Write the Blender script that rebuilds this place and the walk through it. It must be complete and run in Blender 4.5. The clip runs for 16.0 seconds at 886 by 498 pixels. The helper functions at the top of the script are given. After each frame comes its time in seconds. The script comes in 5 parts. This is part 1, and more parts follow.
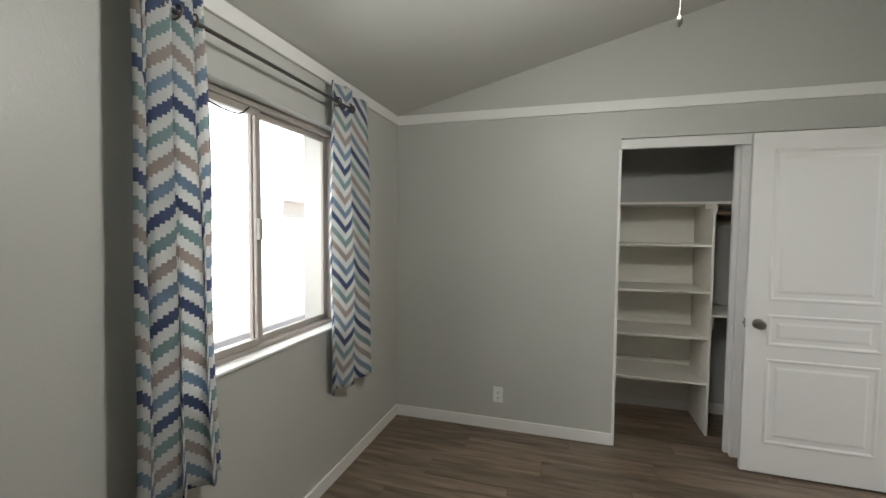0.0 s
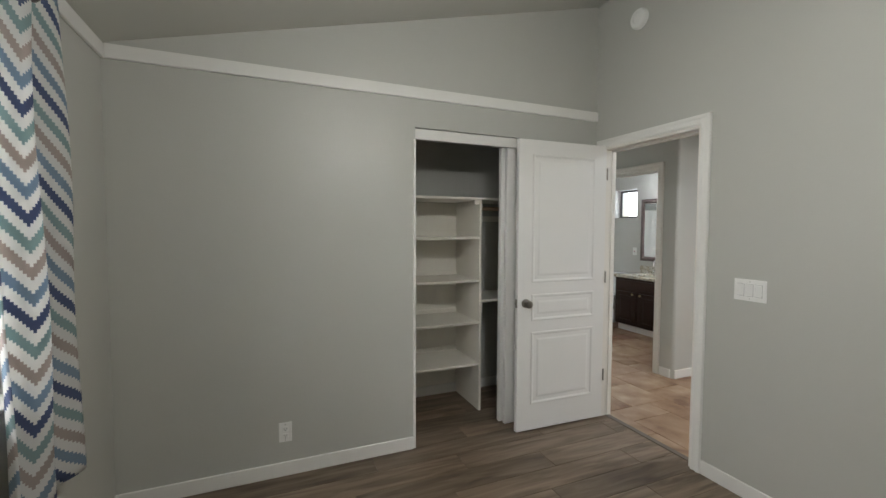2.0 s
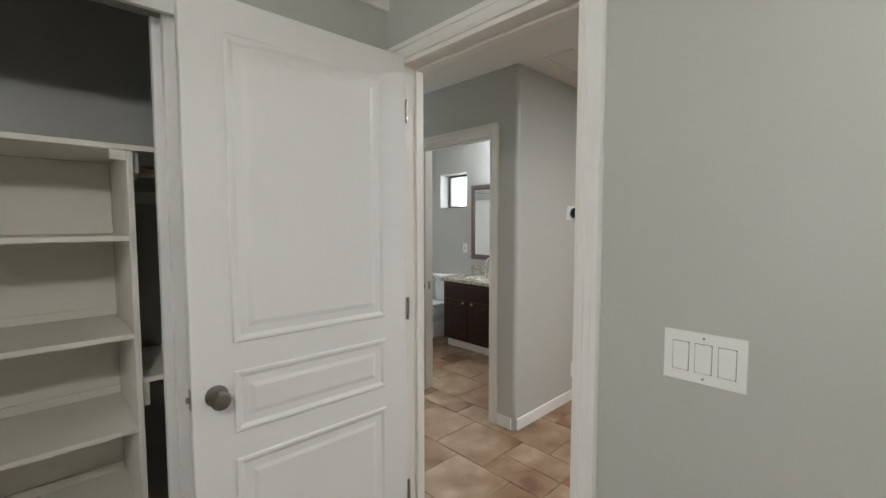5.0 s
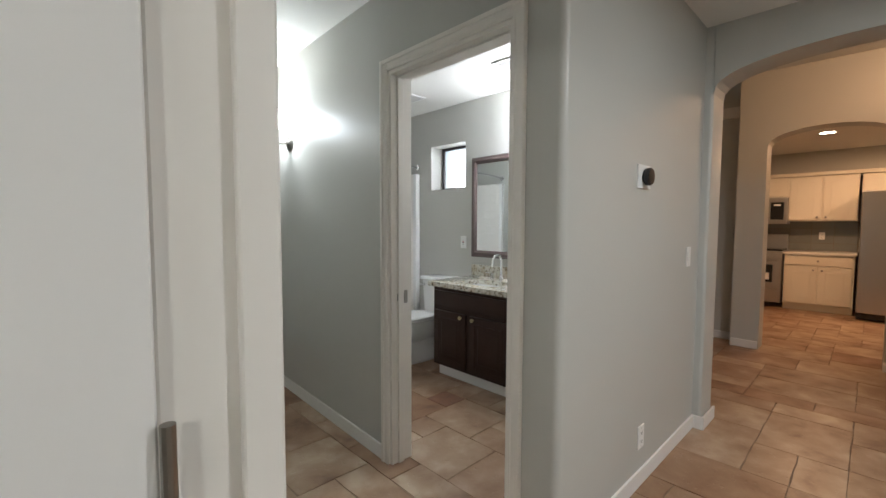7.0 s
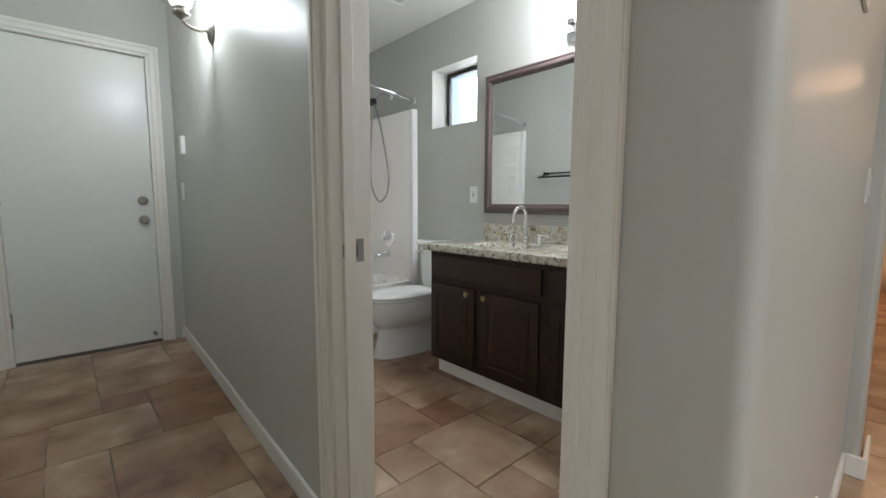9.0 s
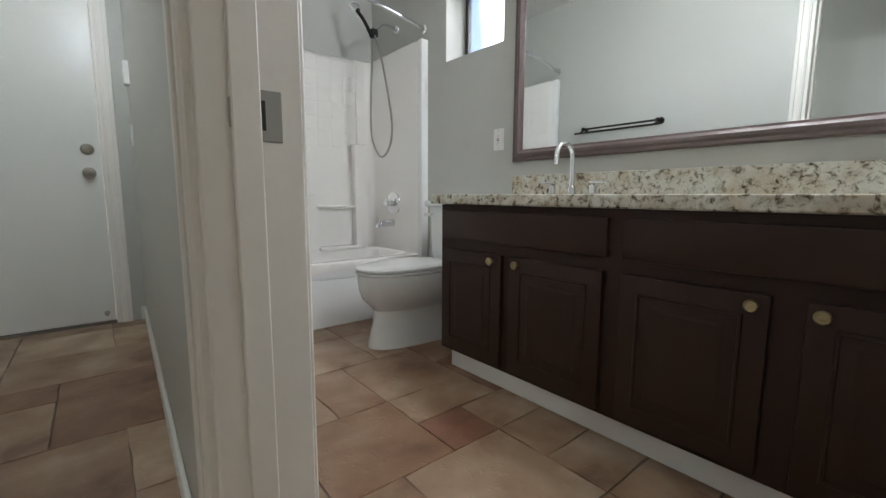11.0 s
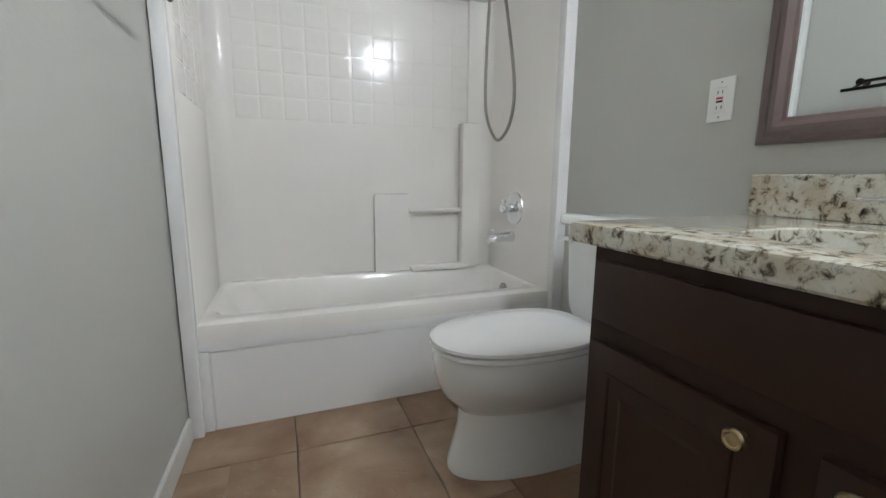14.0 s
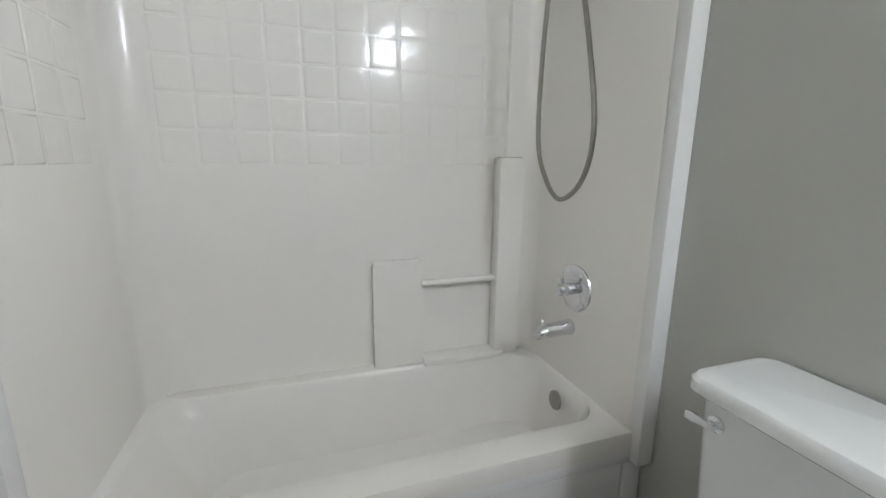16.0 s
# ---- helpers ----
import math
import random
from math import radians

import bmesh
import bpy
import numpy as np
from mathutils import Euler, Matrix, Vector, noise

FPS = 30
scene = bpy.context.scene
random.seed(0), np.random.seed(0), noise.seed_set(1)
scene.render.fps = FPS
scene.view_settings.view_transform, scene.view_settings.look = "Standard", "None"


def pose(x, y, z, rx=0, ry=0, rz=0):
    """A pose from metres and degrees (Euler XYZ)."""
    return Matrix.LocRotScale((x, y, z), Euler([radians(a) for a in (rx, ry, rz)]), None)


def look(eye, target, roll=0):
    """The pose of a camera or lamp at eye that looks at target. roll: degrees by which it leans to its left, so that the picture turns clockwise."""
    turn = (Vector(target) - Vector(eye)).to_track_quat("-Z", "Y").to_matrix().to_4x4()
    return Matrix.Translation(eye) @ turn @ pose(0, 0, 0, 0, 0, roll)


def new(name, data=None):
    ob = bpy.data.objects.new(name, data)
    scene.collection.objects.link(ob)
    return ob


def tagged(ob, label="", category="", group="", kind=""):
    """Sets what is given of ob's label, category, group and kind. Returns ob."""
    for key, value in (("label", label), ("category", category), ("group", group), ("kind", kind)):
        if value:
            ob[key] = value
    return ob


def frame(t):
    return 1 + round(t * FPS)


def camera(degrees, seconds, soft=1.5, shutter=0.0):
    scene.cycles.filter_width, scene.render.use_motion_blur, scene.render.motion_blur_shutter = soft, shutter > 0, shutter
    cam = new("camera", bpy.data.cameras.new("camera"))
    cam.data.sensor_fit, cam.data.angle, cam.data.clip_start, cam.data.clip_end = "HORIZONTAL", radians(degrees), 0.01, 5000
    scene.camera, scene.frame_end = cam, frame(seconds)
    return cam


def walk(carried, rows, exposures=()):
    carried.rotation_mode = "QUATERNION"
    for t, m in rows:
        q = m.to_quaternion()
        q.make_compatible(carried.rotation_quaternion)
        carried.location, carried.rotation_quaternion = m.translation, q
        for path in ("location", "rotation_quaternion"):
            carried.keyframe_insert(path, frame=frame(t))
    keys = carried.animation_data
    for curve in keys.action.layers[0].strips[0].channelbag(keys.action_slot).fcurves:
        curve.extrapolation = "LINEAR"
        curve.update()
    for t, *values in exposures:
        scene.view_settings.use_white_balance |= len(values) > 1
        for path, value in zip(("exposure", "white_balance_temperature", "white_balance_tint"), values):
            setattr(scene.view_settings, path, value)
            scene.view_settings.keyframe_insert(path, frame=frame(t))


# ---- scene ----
cam = camera(93.3, 16.0)
PATH = [
    (0, (2.394, 1.907, 1.521), (1.825, 3.822, 1.423), 0.5),
    (0.5, (2.218, 1.987, 1.523), (1.988, 3.971, 1.421), 0.5),
    (1, (2.056, 2.085, 1.524), (2.169, 4.079, 1.423), 0.4),
    (1.5, (1.905, 2.192, 1.51), (2.396, 4.128, 1.419), 0.2),
    (2, (1.836, 2.397, 1.484), (2.608, 4.24, 1.387), 0.2),
    (2.5, (1.932, 2.632, 1.499), (2.922, 4.366, 1.391), 0.0),
    (3, (2.107, 2.837, 1.501), (3.313, 4.428, 1.386), -0.1),
    (3.5, (2.31, 3.033, 1.498), (3.647, 4.515, 1.378), -0.0),
    (4, (2.598, 3.197, 1.492), (3.968, 4.648, 1.366), -0.3),
    (4.5, (2.888, 3.365, 1.485), (4.268, 4.807, 1.361), -0.2),
    (7, (4.18, 4.51, 1.32), (5.566, 5.937, 1.198), 0.2),
    (7.5, (4.356, 4.68, 1.303), (5.754, 6.104, 1.18), 0.1),
    (8, (4.58, 4.866, 1.256), (5.964, 6.302, 1.107), 0.2),
    (8.5, (4.786, 5.034, 1.167), (6.162, 6.473, 0.983), 0.2),
    (9, (4.961, 5.182, 1.055), (6.294, 6.659, 0.847), 0.2),
    (9.5, (5.074, 5.342, 0.922), (6.393, 6.832, 0.722), 0.3),
    (10, (5.181, 5.443, 0.842), (6.471, 6.952, 0.606), 0.4),
    (12.5, (5.75, 6.069, 0.802), (6.975, 7.63, 0.548), 0.3),
    (13, (5.844, 6.208, 0.804), (6.967, 7.844, 0.554), 0.3),
    (13.5, (5.935, 6.338, 0.826), (6.798, 8.123, 0.562), 0.3),
    (14, (6.04, 6.472, 0.91), (6.75, 8.312, 0.573), 0.5),
    (14.5, (6.133, 6.627, 1.024), (6.732, 8.5, 0.661), 0.6),
    (15, (6.197, 6.779, 1.124), (6.762, 8.66, 0.745), 0.5),
    (15.5, (6.259, 6.953, 1.169), (6.839, 8.829, 0.788), 0.5),
    (16, (6.268, 7.175, 1.196), (6.893, 9.029, 0.78), 0.6),
]
EXPOSURES = [(0.0, 0.35), (2.5, 0.36), (4.5, 0.4), (7.0, 0.4), (10.0, 0.44), (16.0, 0.32)]
walk(cam, [(t, look(eye, target, roll)) for t, eye, target, roll in PATH], EXPOSURES)

# ---- world, sun and lamps ----
world = bpy.data.worlds.new("sky")
scene.world = world
world.use_nodes = True
wn = world.node_tree
sky = wn.nodes.new("ShaderNodeTexSky")
sky.sky_type = "NISHITA"
sky.sun_disc = False
sky.sun_elevation, sky.sun_rotation = radians(45), radians(90)
wn.links.new(sky.outputs[0], wn.nodes["Background"].inputs[0])
wn.nodes["Background"].inputs[1].default_value = 0.15


def lamp(name, kind, energy, colour, m, size=0.1, size_y=None, angle=None):
    data = bpy.data.lights.new(name, kind)
    data.energy, data.color = energy, colour
    if kind == "AREA":
        data.size = size
        if size_y:
            data.shape, data.size_y = "RECTANGLE", size_y
    elif kind == "SUN":
        data.angle = radians(angle)
    else:
        data.shadow_soft_size = size
    ob = new(name, data)
    ob.matrix_world = m
    return ob


lamp("sun", "SUN", 5.0, (1.0, 0.96, 0.9), look((8, 0, 8), (0, 0, 0)), angle=0.5)
lamp("window_daylight", "AREA", 4.5, (0.88, 0.95, 1.0), look((0.7, 3.51, 1.6), (3.0, 3.51, 1.35)), 1.2, 1.0)
lamp("bath_window_daylight", "AREA", 2.5, (0.93, 0.97, 1.0), look((7.56, 7.58, 1.9), (6.0, 7.5, 1.6)), 0.45, 0.4)
lamp("fan_bulb", "POINT", 43, (0.975, 0.97, 0.925), pose(2.63, 3.103, 2.31), 0.09)
lamp("sconce_bulb", "POINT", 17, (0.82, 0.92, 1.0), pose(5.44, 7.585, 2.085), 0.04)
for by in (6.5, 6.27, 6.04):
    lamp("vanity_bulb", "POINT", 14, (0.82, 0.885, 1.0), pose(7.1, by, 2.13), 0.04)
# Only the (11.5, 4.98) kitchen light is seen; the other three are added fill.
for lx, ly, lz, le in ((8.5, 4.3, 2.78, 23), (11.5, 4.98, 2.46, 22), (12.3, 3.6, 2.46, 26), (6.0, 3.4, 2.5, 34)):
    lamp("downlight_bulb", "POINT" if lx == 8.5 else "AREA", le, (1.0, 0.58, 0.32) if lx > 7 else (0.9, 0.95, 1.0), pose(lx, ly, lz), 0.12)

# ---- materials ----


def mat(name, colour, rough=0.5, metal=0.0, bump=0.0, scale=200.0, vary=0.06, vscale=3.0, coat=0.0, spec=0.5, rand=0.0):
    """Paint-like material: colour with slow and fine variation and a fine relief."""
    m = bpy.data.materials.new(name)
    m.use_nodes = True
    t = m.node_tree
    b = t.nodes["Principled BSDF"]
    b.inputs["Roughness"].default_value = rough
    b.inputs["Metallic"].default_value = metal
    b.inputs["Coat Weight"].default_value = coat
    b.inputs["Coat Roughness"].default_value = 0.08
    b.inputs["Specular IOR Level"].default_value = spec
    co = t.nodes.new("ShaderNodeTexCoord")
    n1 = t.nodes.new("ShaderNodeTexNoise")
    n1.inputs["Scale"].default_value, n1.inputs["Detail"].default_value = vscale, 6
    t.links.new(co.outputs["Object"], n1.inputs["Vector"])
    mx = t.nodes.new("ShaderNodeMix")
    mx.data_type = "RGBA"
    mx.inputs["A"].default_value = (*[c * (1 - vary) for c in colour], 1)
    mx.inputs["B"].default_value = (*[min(1, c * (1 + vary)) for c in colour], 1)
    t.links.new(n1.outputs["Fac"], mx.inputs["Factor"])
    out = mx.outputs["Result"]
    if rand:
        info = t.nodes.new("ShaderNodeObjectInfo")
        hs = t.nodes.new("ShaderNodeHueSaturation")
        mr = t.nodes.new("ShaderNodeMapRange")
        mr.inputs["To Min"].default_value, mr.inputs["To Max"].default_value = 1 - rand, 1 + rand
        t.links.new(info.outputs["Random"], mr.inputs["Value"])
        t.links.new(mr.outputs[0], hs.inputs["Value"])
        t.links.new(out, hs.inputs["Color"])
        out = hs.outputs[0]
    t.links.new(out, b.inputs["Base Color"])
    if bump:
        n2 = t.nodes.new("ShaderNodeTexNoise")
        n2.inputs["Scale"].default_value, n2.inputs["Detail"].default_value = scale, 3
        t.links.new(co.outputs["Object"], n2.inputs["Vector"])
        bp = t.nodes.new("ShaderNodeBump")
        bp.inputs["Strength"].default_value, bp.inputs["Distance"].default_value = bump, 0.003
        t.links.new(n2.outputs["Fac"], bp.inputs["Height"])
        t.links.new(bp.outputs[0], b.inputs["Normal"])
    return m


def ramp(t, stops, mode="LINEAR"):
    r = t.nodes.new("ShaderNodeValToRGB")
    e = r.color_ramp.elements
    r.color_ramp.interpolation = mode
    while len(e) < len(stops):
        e.new(0.5)
    for el, (p, c) in zip(e, stops):
        el.position, el.color = p, (*c, 1)
    return r


def glow(name, colour, strength):
    m = bpy.data.materials.new(name)
    m.use_nodes = True
    b = m.node_tree.nodes["Principled BSDF"]
    b.inputs["Base Color"].default_value = (*colour, 1)
    b.inputs["Emission Color"].default_value = (*colour, 1)
    b.inputs["Emission Strength"].default_value = strength
    return m


def glass(name, colour=(1, 1, 1), rough=0.0):
    m = bpy.data.materials.new(name)
    m.use_nodes = True
    b = m.node_tree.nodes["Principled BSDF"]
    b.inputs["Base Color"].default_value = (*colour, 1)
    b.inputs["Transmission Weight"].default_value = 1
    b.inputs["Roughness"].default_value = rough
    b.inputs["IOR"].default_value = 1.1
    return m


def wood_floor():
    """Grey-brown vinyl plank: streaks along the plank, a tone of its own for each plank."""
    m = mat("plank_floor", (0.2, 0.16, 0.125), 0.42, bump=0.12, scale=60, spec=0.4)
    t = m.node_tree
    b = t.nodes["Principled BSDF"]
    co = t.nodes.new("ShaderNodeTexCoord")
    info = t.nodes.new("ShaderNodeObjectInfo")
    add = t.nodes.new("ShaderNodeVectorMath")
    add.operation = "ADD"
    mul = t.nodes.new("ShaderNodeMath")
    mul.operation = "MULTIPLY"
    mul.inputs[1].default_value = 40
    t.links.new(info.outputs["Random"], mul.inputs[0])
    t.links.new(co.outputs["Object"], add.inputs[0])
    t.links.new(mul.outputs[0], add.inputs[1])
    mp = t.nodes.new("ShaderNodeMapping")
    mp.inputs["Scale"].default_value = (1.6, 14, 1)
    t.links.new(add.outputs[0], mp.inputs[0])
    n = t.nodes.new("ShaderNodeTexNoise")
    n.inputs["Scale"].default_value, n.inputs["Detail"].default_value, n.inputs["Distortion"].default_value = 1.6, 9, 0.6
    t.links.new(mp.outputs[0], n.inputs["Vector"])
    r = ramp(t, [(0.28, (0.085, 0.058, 0.038)), (0.47, (0.165, 0.121, 0.084)), (0.6, (0.215, 0.165, 0.12)), (0.78, (0.27, 0.215, 0.165))])
    t.links.new(n.outputs["Fac"], r.inputs[0])
    hs = t.nodes.new("ShaderNodeHueSaturation")
    mr = t.nodes.new("ShaderNodeMapRange")
    mr.inputs["To Min"].default_value, mr.inputs["To Max"].default_value = 0.78, 1.22
    t.links.new(info.outputs["Random"], mr.inputs[0])
    t.links.new(mr.outputs[0], hs.inputs["Value"])
    t.links.new(r.outputs[0], hs.inputs["Color"])
    t.links.new(hs.outputs[0], b.inputs["Base Color"])
    return m


def travertine(island=False):
    """Honed travertine: clouded tan with pits, each tile with its own tone."""
    m = mat("travertine_far" if island else "travertine", (0.4, 0.3, 0.2), 0.3, spec=0.4)
    t = m.node_tree
    b = t.nodes["Principled BSDF"]
    if island:
        rnd = t.nodes.new("ShaderNodeNewGeometry").outputs["Random Per Island"]
    else:
        rnd = t.nodes.new("ShaderNodeObjectInfo").outputs["Random"]
    co = t.nodes.new("ShaderNodeTexCoord")
    mul = t.nodes.new("ShaderNodeMath")
    mul.operation = "MULTIPLY"
    mul.inputs[1].default_value = 30
    t.links.new(rnd, mul.inputs[0])
    add = t.nodes.new("ShaderNodeVectorMath")
    t.links.new(co.outputs["Object"], add.inputs[0])
    t.links.new(mul.outputs[0], add.inputs[1])
    n = t.nodes.new("ShaderNodeTexNoise")
    n.inputs["Scale"].default_value, n.inputs["Detail"].default_value, n.inputs["Distortion"].default_value = 4.5, 12, 0.25
    t.links.new(add.outputs[0], n.inputs["Vector"])
    r = ramp(t, [(0.28, (0.17, 0.095, 0.06)), (0.42, (0.29, 0.19, 0.125)), (0.56, (0.36, 0.255, 0.175)), (0.72, (0.47, 0.37, 0.28))])
    t.links.new(n.outputs["Fac"], r.inputs[0])
    tone = ramp(t, [(0.0, (0.66, 0.48, 0.38)), (0.1, (0.78, 0.66, 0.58)), (0.35, (0.88, 0.83, 0.78)), (0.6, (1.0, 0.98, 0.95)), (0.82, (1.12, 1.14, 1.12)), (1.0, (0.82, 0.72, 0.64))])
    t.links.new(rnd, tone.inputs[0])
    mx = t.nodes.new("ShaderNodeMix")
    mx.data_type, mx.blend_type = "RGBA", "MULTIPLY"
    mx.inputs["Factor"].default_value = 1
    t.links.new(r.outputs[0], mx.inputs["A"])
    t.links.new(tone.outputs[0], mx.inputs["B"])
    t.links.new(mx.outputs["Result"], b.inputs["Base Color"])
    v = t.nodes.new("ShaderNodeTexNoise")
    v.inputs["Scale"].default_value, v.inputs["Detail"].default_value = 38, 5
    t.links.new(add.outputs[0], v.inputs["Vector"])
    pits = ramp(t, [(0.3, (0, 0, 0)), (0.38, (1, 1, 1))])
    t.links.new(v.outputs["Fac"], pits.inputs[0])
    bp = t.nodes.new("ShaderNodeBump")
    bp.inputs["Strength"].default_value, bp.inputs["Distance"].default_value = 0.35, 0.004
    t.links.new(pits.outputs[0], bp.inputs["Height"])
    t.links.new(bp.outputs[0], b.inputs["Normal"])
    rr = t.nodes.new("ShaderNodeMapRange")
    rr.inputs["To Min"].default_value, rr.inputs["To Max"].default_value = 0.5, 0.22
    t.links.new(n.outputs["Fac"], rr.inputs[0])
    t.links.new(rr.outputs[0], b.inputs["Roughness"])
    return m


def granite():
    m = mat("granite", (0.5, 0.45, 0.38), 0.12, spec=0.5)
    t = m.node_tree
    b = t.nodes["Principled BSDF"]
    co = t.nodes.new("ShaderNodeTexCoord")
    n = t.nodes.new("ShaderNodeTexNoise")
    n.inputs["Scale"].default_value, n.inputs["Detail"].default_value, n.inputs["Distortion"].default_value = 42, 9, 0.5
    n.inputs["Roughness"].default_value = 0.68
    t.links.new(co.outputs["Object"], n.inputs["Vector"])
    r = ramp(t, [(0.32, (0.02, 0.018, 0.016)), (0.385, (0.15, 0.12, 0.09)), (0.43, (0.38, 0.34, 0.27)), (0.49, (0.64, 0.61, 0.54)), (0.62, (0.72, 0.7, 0.64)), (0.74, (0.3, 0.29, 0.26))])
    t.links.new(n.outputs["Fac"], r.inputs[0])
    n2 = t.nodes.new("ShaderNodeTexNoise")
    n2.inputs["Scale"].default_value, n2.inputs["Detail"].default_value = 11, 4
    t.links.new(co.outputs["Object"], n2.inputs["Vector"])
    r2 = ramp(t, [(0.38, (0.7, 0.63, 0.52)), (0.56, (0.88, 0.9, 0.88))])
    t.links.new(n2.outputs["Fac"], r2.inputs[0])
    mx = t.nodes.new("ShaderNodeMix")
    mx.data_type, mx.blend_type = "RGBA", "MULTIPLY"
    mx.inputs["Factor"].default_value = 0.85
    t.links.new(r.outputs[0], mx.inputs["A"])
    t.links.new(r2.outputs[0], mx.inputs["B"])
    t.links.new(mx.outputs["Result"], b.inputs["Base Color"])
    return m


def chevron():
    """Woven curtain: stepped zigzag bands in navy, teal, taupe and white, laid out on the cloth's own UV in metres."""
    m = mat("chevron_cloth", (0.7, 0.7, 0.7), 0.9, bump=0.2, scale=900, spec=0.1)
    t = m.node_tree
    b = t.nodes["Principled BSDF"]
    uv = t.nodes.new("ShaderNodeUVMap")
    uv.uv_map = "cloth"
    sp = t.nodes.new("ShaderNodeSeparateXYZ")
    t.links.new(uv.outputs[0], sp.inputs[0])

    def op(kind, a, b2=None, c=None):
        n = t.nodes.new("ShaderNodeMath")
        n.operation = kind
        for k, x in enumerate((a, b2, c)):
            if x is None:
                continue
            if isinstance(x, (int, float)):
                n.inputs[k].default_value = x
            else:
                t.links.new(x, n.inputs[k])
        return n.outputs[0]

    us = op("SNAP", sp.outputs[0], 0.0125)
    tri = op("PINGPONG", us, 0.2)
    vv = op("ADD", sp.outputs[1], op("MULTIPLY", tri, 0.85))
    f = op("FRACT", op("MULTIPLY", vv, 1 / 0.33))
    w, navy, teal, taupe, pale, steel = (0.78, 0.78, 0.76), (0.12, 0.15, 0.26), (0.3, 0.41, 0.42), (0.46, 0.4, 0.37), (0.56, 0.64, 0.68), (0.27, 0.36, 0.46)
    r = ramp(t, [(0, navy), (0.125, w), (0.25, steel), (0.375, w), (0.5, taupe), (0.625, w), (0.75, teal), (0.875, w)], "CONSTANT")
    t.links.new(f, r.inputs[0])
    t.links.new(r.outputs[0], b.inputs["Base Color"])
    tr = t.nodes.new("ShaderNodeBsdfTranslucent")
    t.links.new(r.outputs[0], tr.inputs[0])
    ms = t.nodes.new("ShaderNodeMixShader")
    ms.inputs[0].default_value = 0.45
    t.links.new(b.outputs[0], ms.inputs[1])
    t.links.new(tr.outputs[0], ms.inputs[2])
    t.links.new(ms.outputs[0], t.nodes["Material Output"].inputs["Surface"])
    return m


PAINT = mat("wall_paint", (0.485, 0.485, 0.452), 0.42, bump=0.16, scale=110, vary=0.02)
CEIL = mat("ceiling_paint", (0.74, 0.73, 0.69), 0.8, bump=0.12, scale=90, vary=0.02)
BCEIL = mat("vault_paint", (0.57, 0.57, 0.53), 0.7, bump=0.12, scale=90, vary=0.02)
TRIM = mat("trim_white", (0.78, 0.77, 0.74), 0.34, bump=0.04, scale=60, vary=0.03)
JAMB = mat("jamb_white", (0.79, 0.76, 0.71), 0.38, bump=0.08, scale=50, vary=0.05)
DOORW = mat("door_white", (0.8, 0.79, 0.77), 0.36, bump=0.03, scale=80, vary=0.02)
GDOOR = mat("flat_door_white", (0.74, 0.74, 0.71), 0.3, bump=0.05, scale=40, vary=0.03)
SHELF = mat("shelf_white", (0.82, 0.79, 0.72), 0.5, vary=0.03)
PLANK = wood_floor()
TRAV = travertine()
TRAVF = travertine(True)
REDSTONE = mat("red_travertine", (0.2, 0.09, 0.055), 0.35, bump=0.3, scale=60, vary=0.45, vscale=14)
GROUT = mat("grout", (0.2, 0.145, 0.105), 0.9, bump=0.5, scale=150, vary=0.25, vscale=20)
GRANITE = granite()
BROWN = mat("brown_cabinet_paint", (0.036, 0.0185, 0.013), 0.42, bump=0.06, scale=70, vary=0.16, vscale=9, spec=0.22)
PORC = mat("porcelain", (0.84, 0.85, 0.84), 0.07, vary=0.01, coat=0.5)
SEATM = mat("seat_white", (0.84, 0.84, 0.83), 0.2, vary=0.01)
GELCOAT = mat("gelcoat_cream", (0.87, 0.845, 0.805), 0.12, bump=0.03, scale=14, vary=0.02)
APRON = mat("gelcoat_white", (0.86, 0.86, 0.85), 0.2, bump=0.03, scale=14, vary=0.015)
CHROME = mat("chrome", (0.75, 0.76, 0.78), 0.1, 1.0, vary=0.02)
NICKEL = mat("brushed_nickel", (0.36, 0.34, 0.31), 0.28, 1.0, vary=0.08, vscale=30)
BRASS = mat("antique_brass", (0.42, 0.34, 0.2), 0.35, 1.0, vary=0.2, vscale=90)
BRONZE = mat("oil_rubbed_bronze", (0.025, 0.02, 0.018), 0.35, 0.7, vary=0.2)
STEEL = mat("stainless_steel", (0.5, 0.5, 0.49), 0.32, 1.0, vary=0.05)
BLACK = mat("black_glass", (0.012, 0.012, 0.013), 0.12, vary=0.1)
DARK = mat("dark_gap", (0.02, 0.02, 0.02), 0.8)
MIRROR = mat("mirror_glass", (0.79, 0.82, 0.81), 0.0, 1.0, vary=0.0)
MFRAME = mat("mirror_frame_brown", (0.115, 0.08, 0.075), 0.34, bump=0.08, scale=60, vary=0.15, vscale=14, coat=0.2)
PLASTIC = mat("plate_white", (0.8, 0.8, 0.78), 0.3, vary=0.01)
# Almond frame, base colour darkened to stand for being seen against the light.
ALU = mat("window_frame_almond_backlit", (0.36, 0.325, 0.29), 0.42, vary=0.04)
DFRAME = mat("window_frame_bronze", (0.06, 0.055, 0.06), 0.4, vary=0.1)
PANE = glass("window_pane")
FROST = glass("frosted_pane", (0.95, 0.97, 1.0), 0.45)
SHADE = glow("lit_shade_glass", (1.0, 0.98, 0.95), 9.0)
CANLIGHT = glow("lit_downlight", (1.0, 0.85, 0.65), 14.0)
CLOTH = chevron()
ROD = mat("rod_pewter", (0.16, 0.14, 0.14), 0.3, 0.9, vary=0.1)
STUCCO = mat("outside_stucco", (0.85, 0.84, 0.81), 0.9, bump=0.4, scale=60)
ROOF = mat("roof_shingle", (0.2, 0.19, 0.19), 0.9, bump=0.5, scale=30)
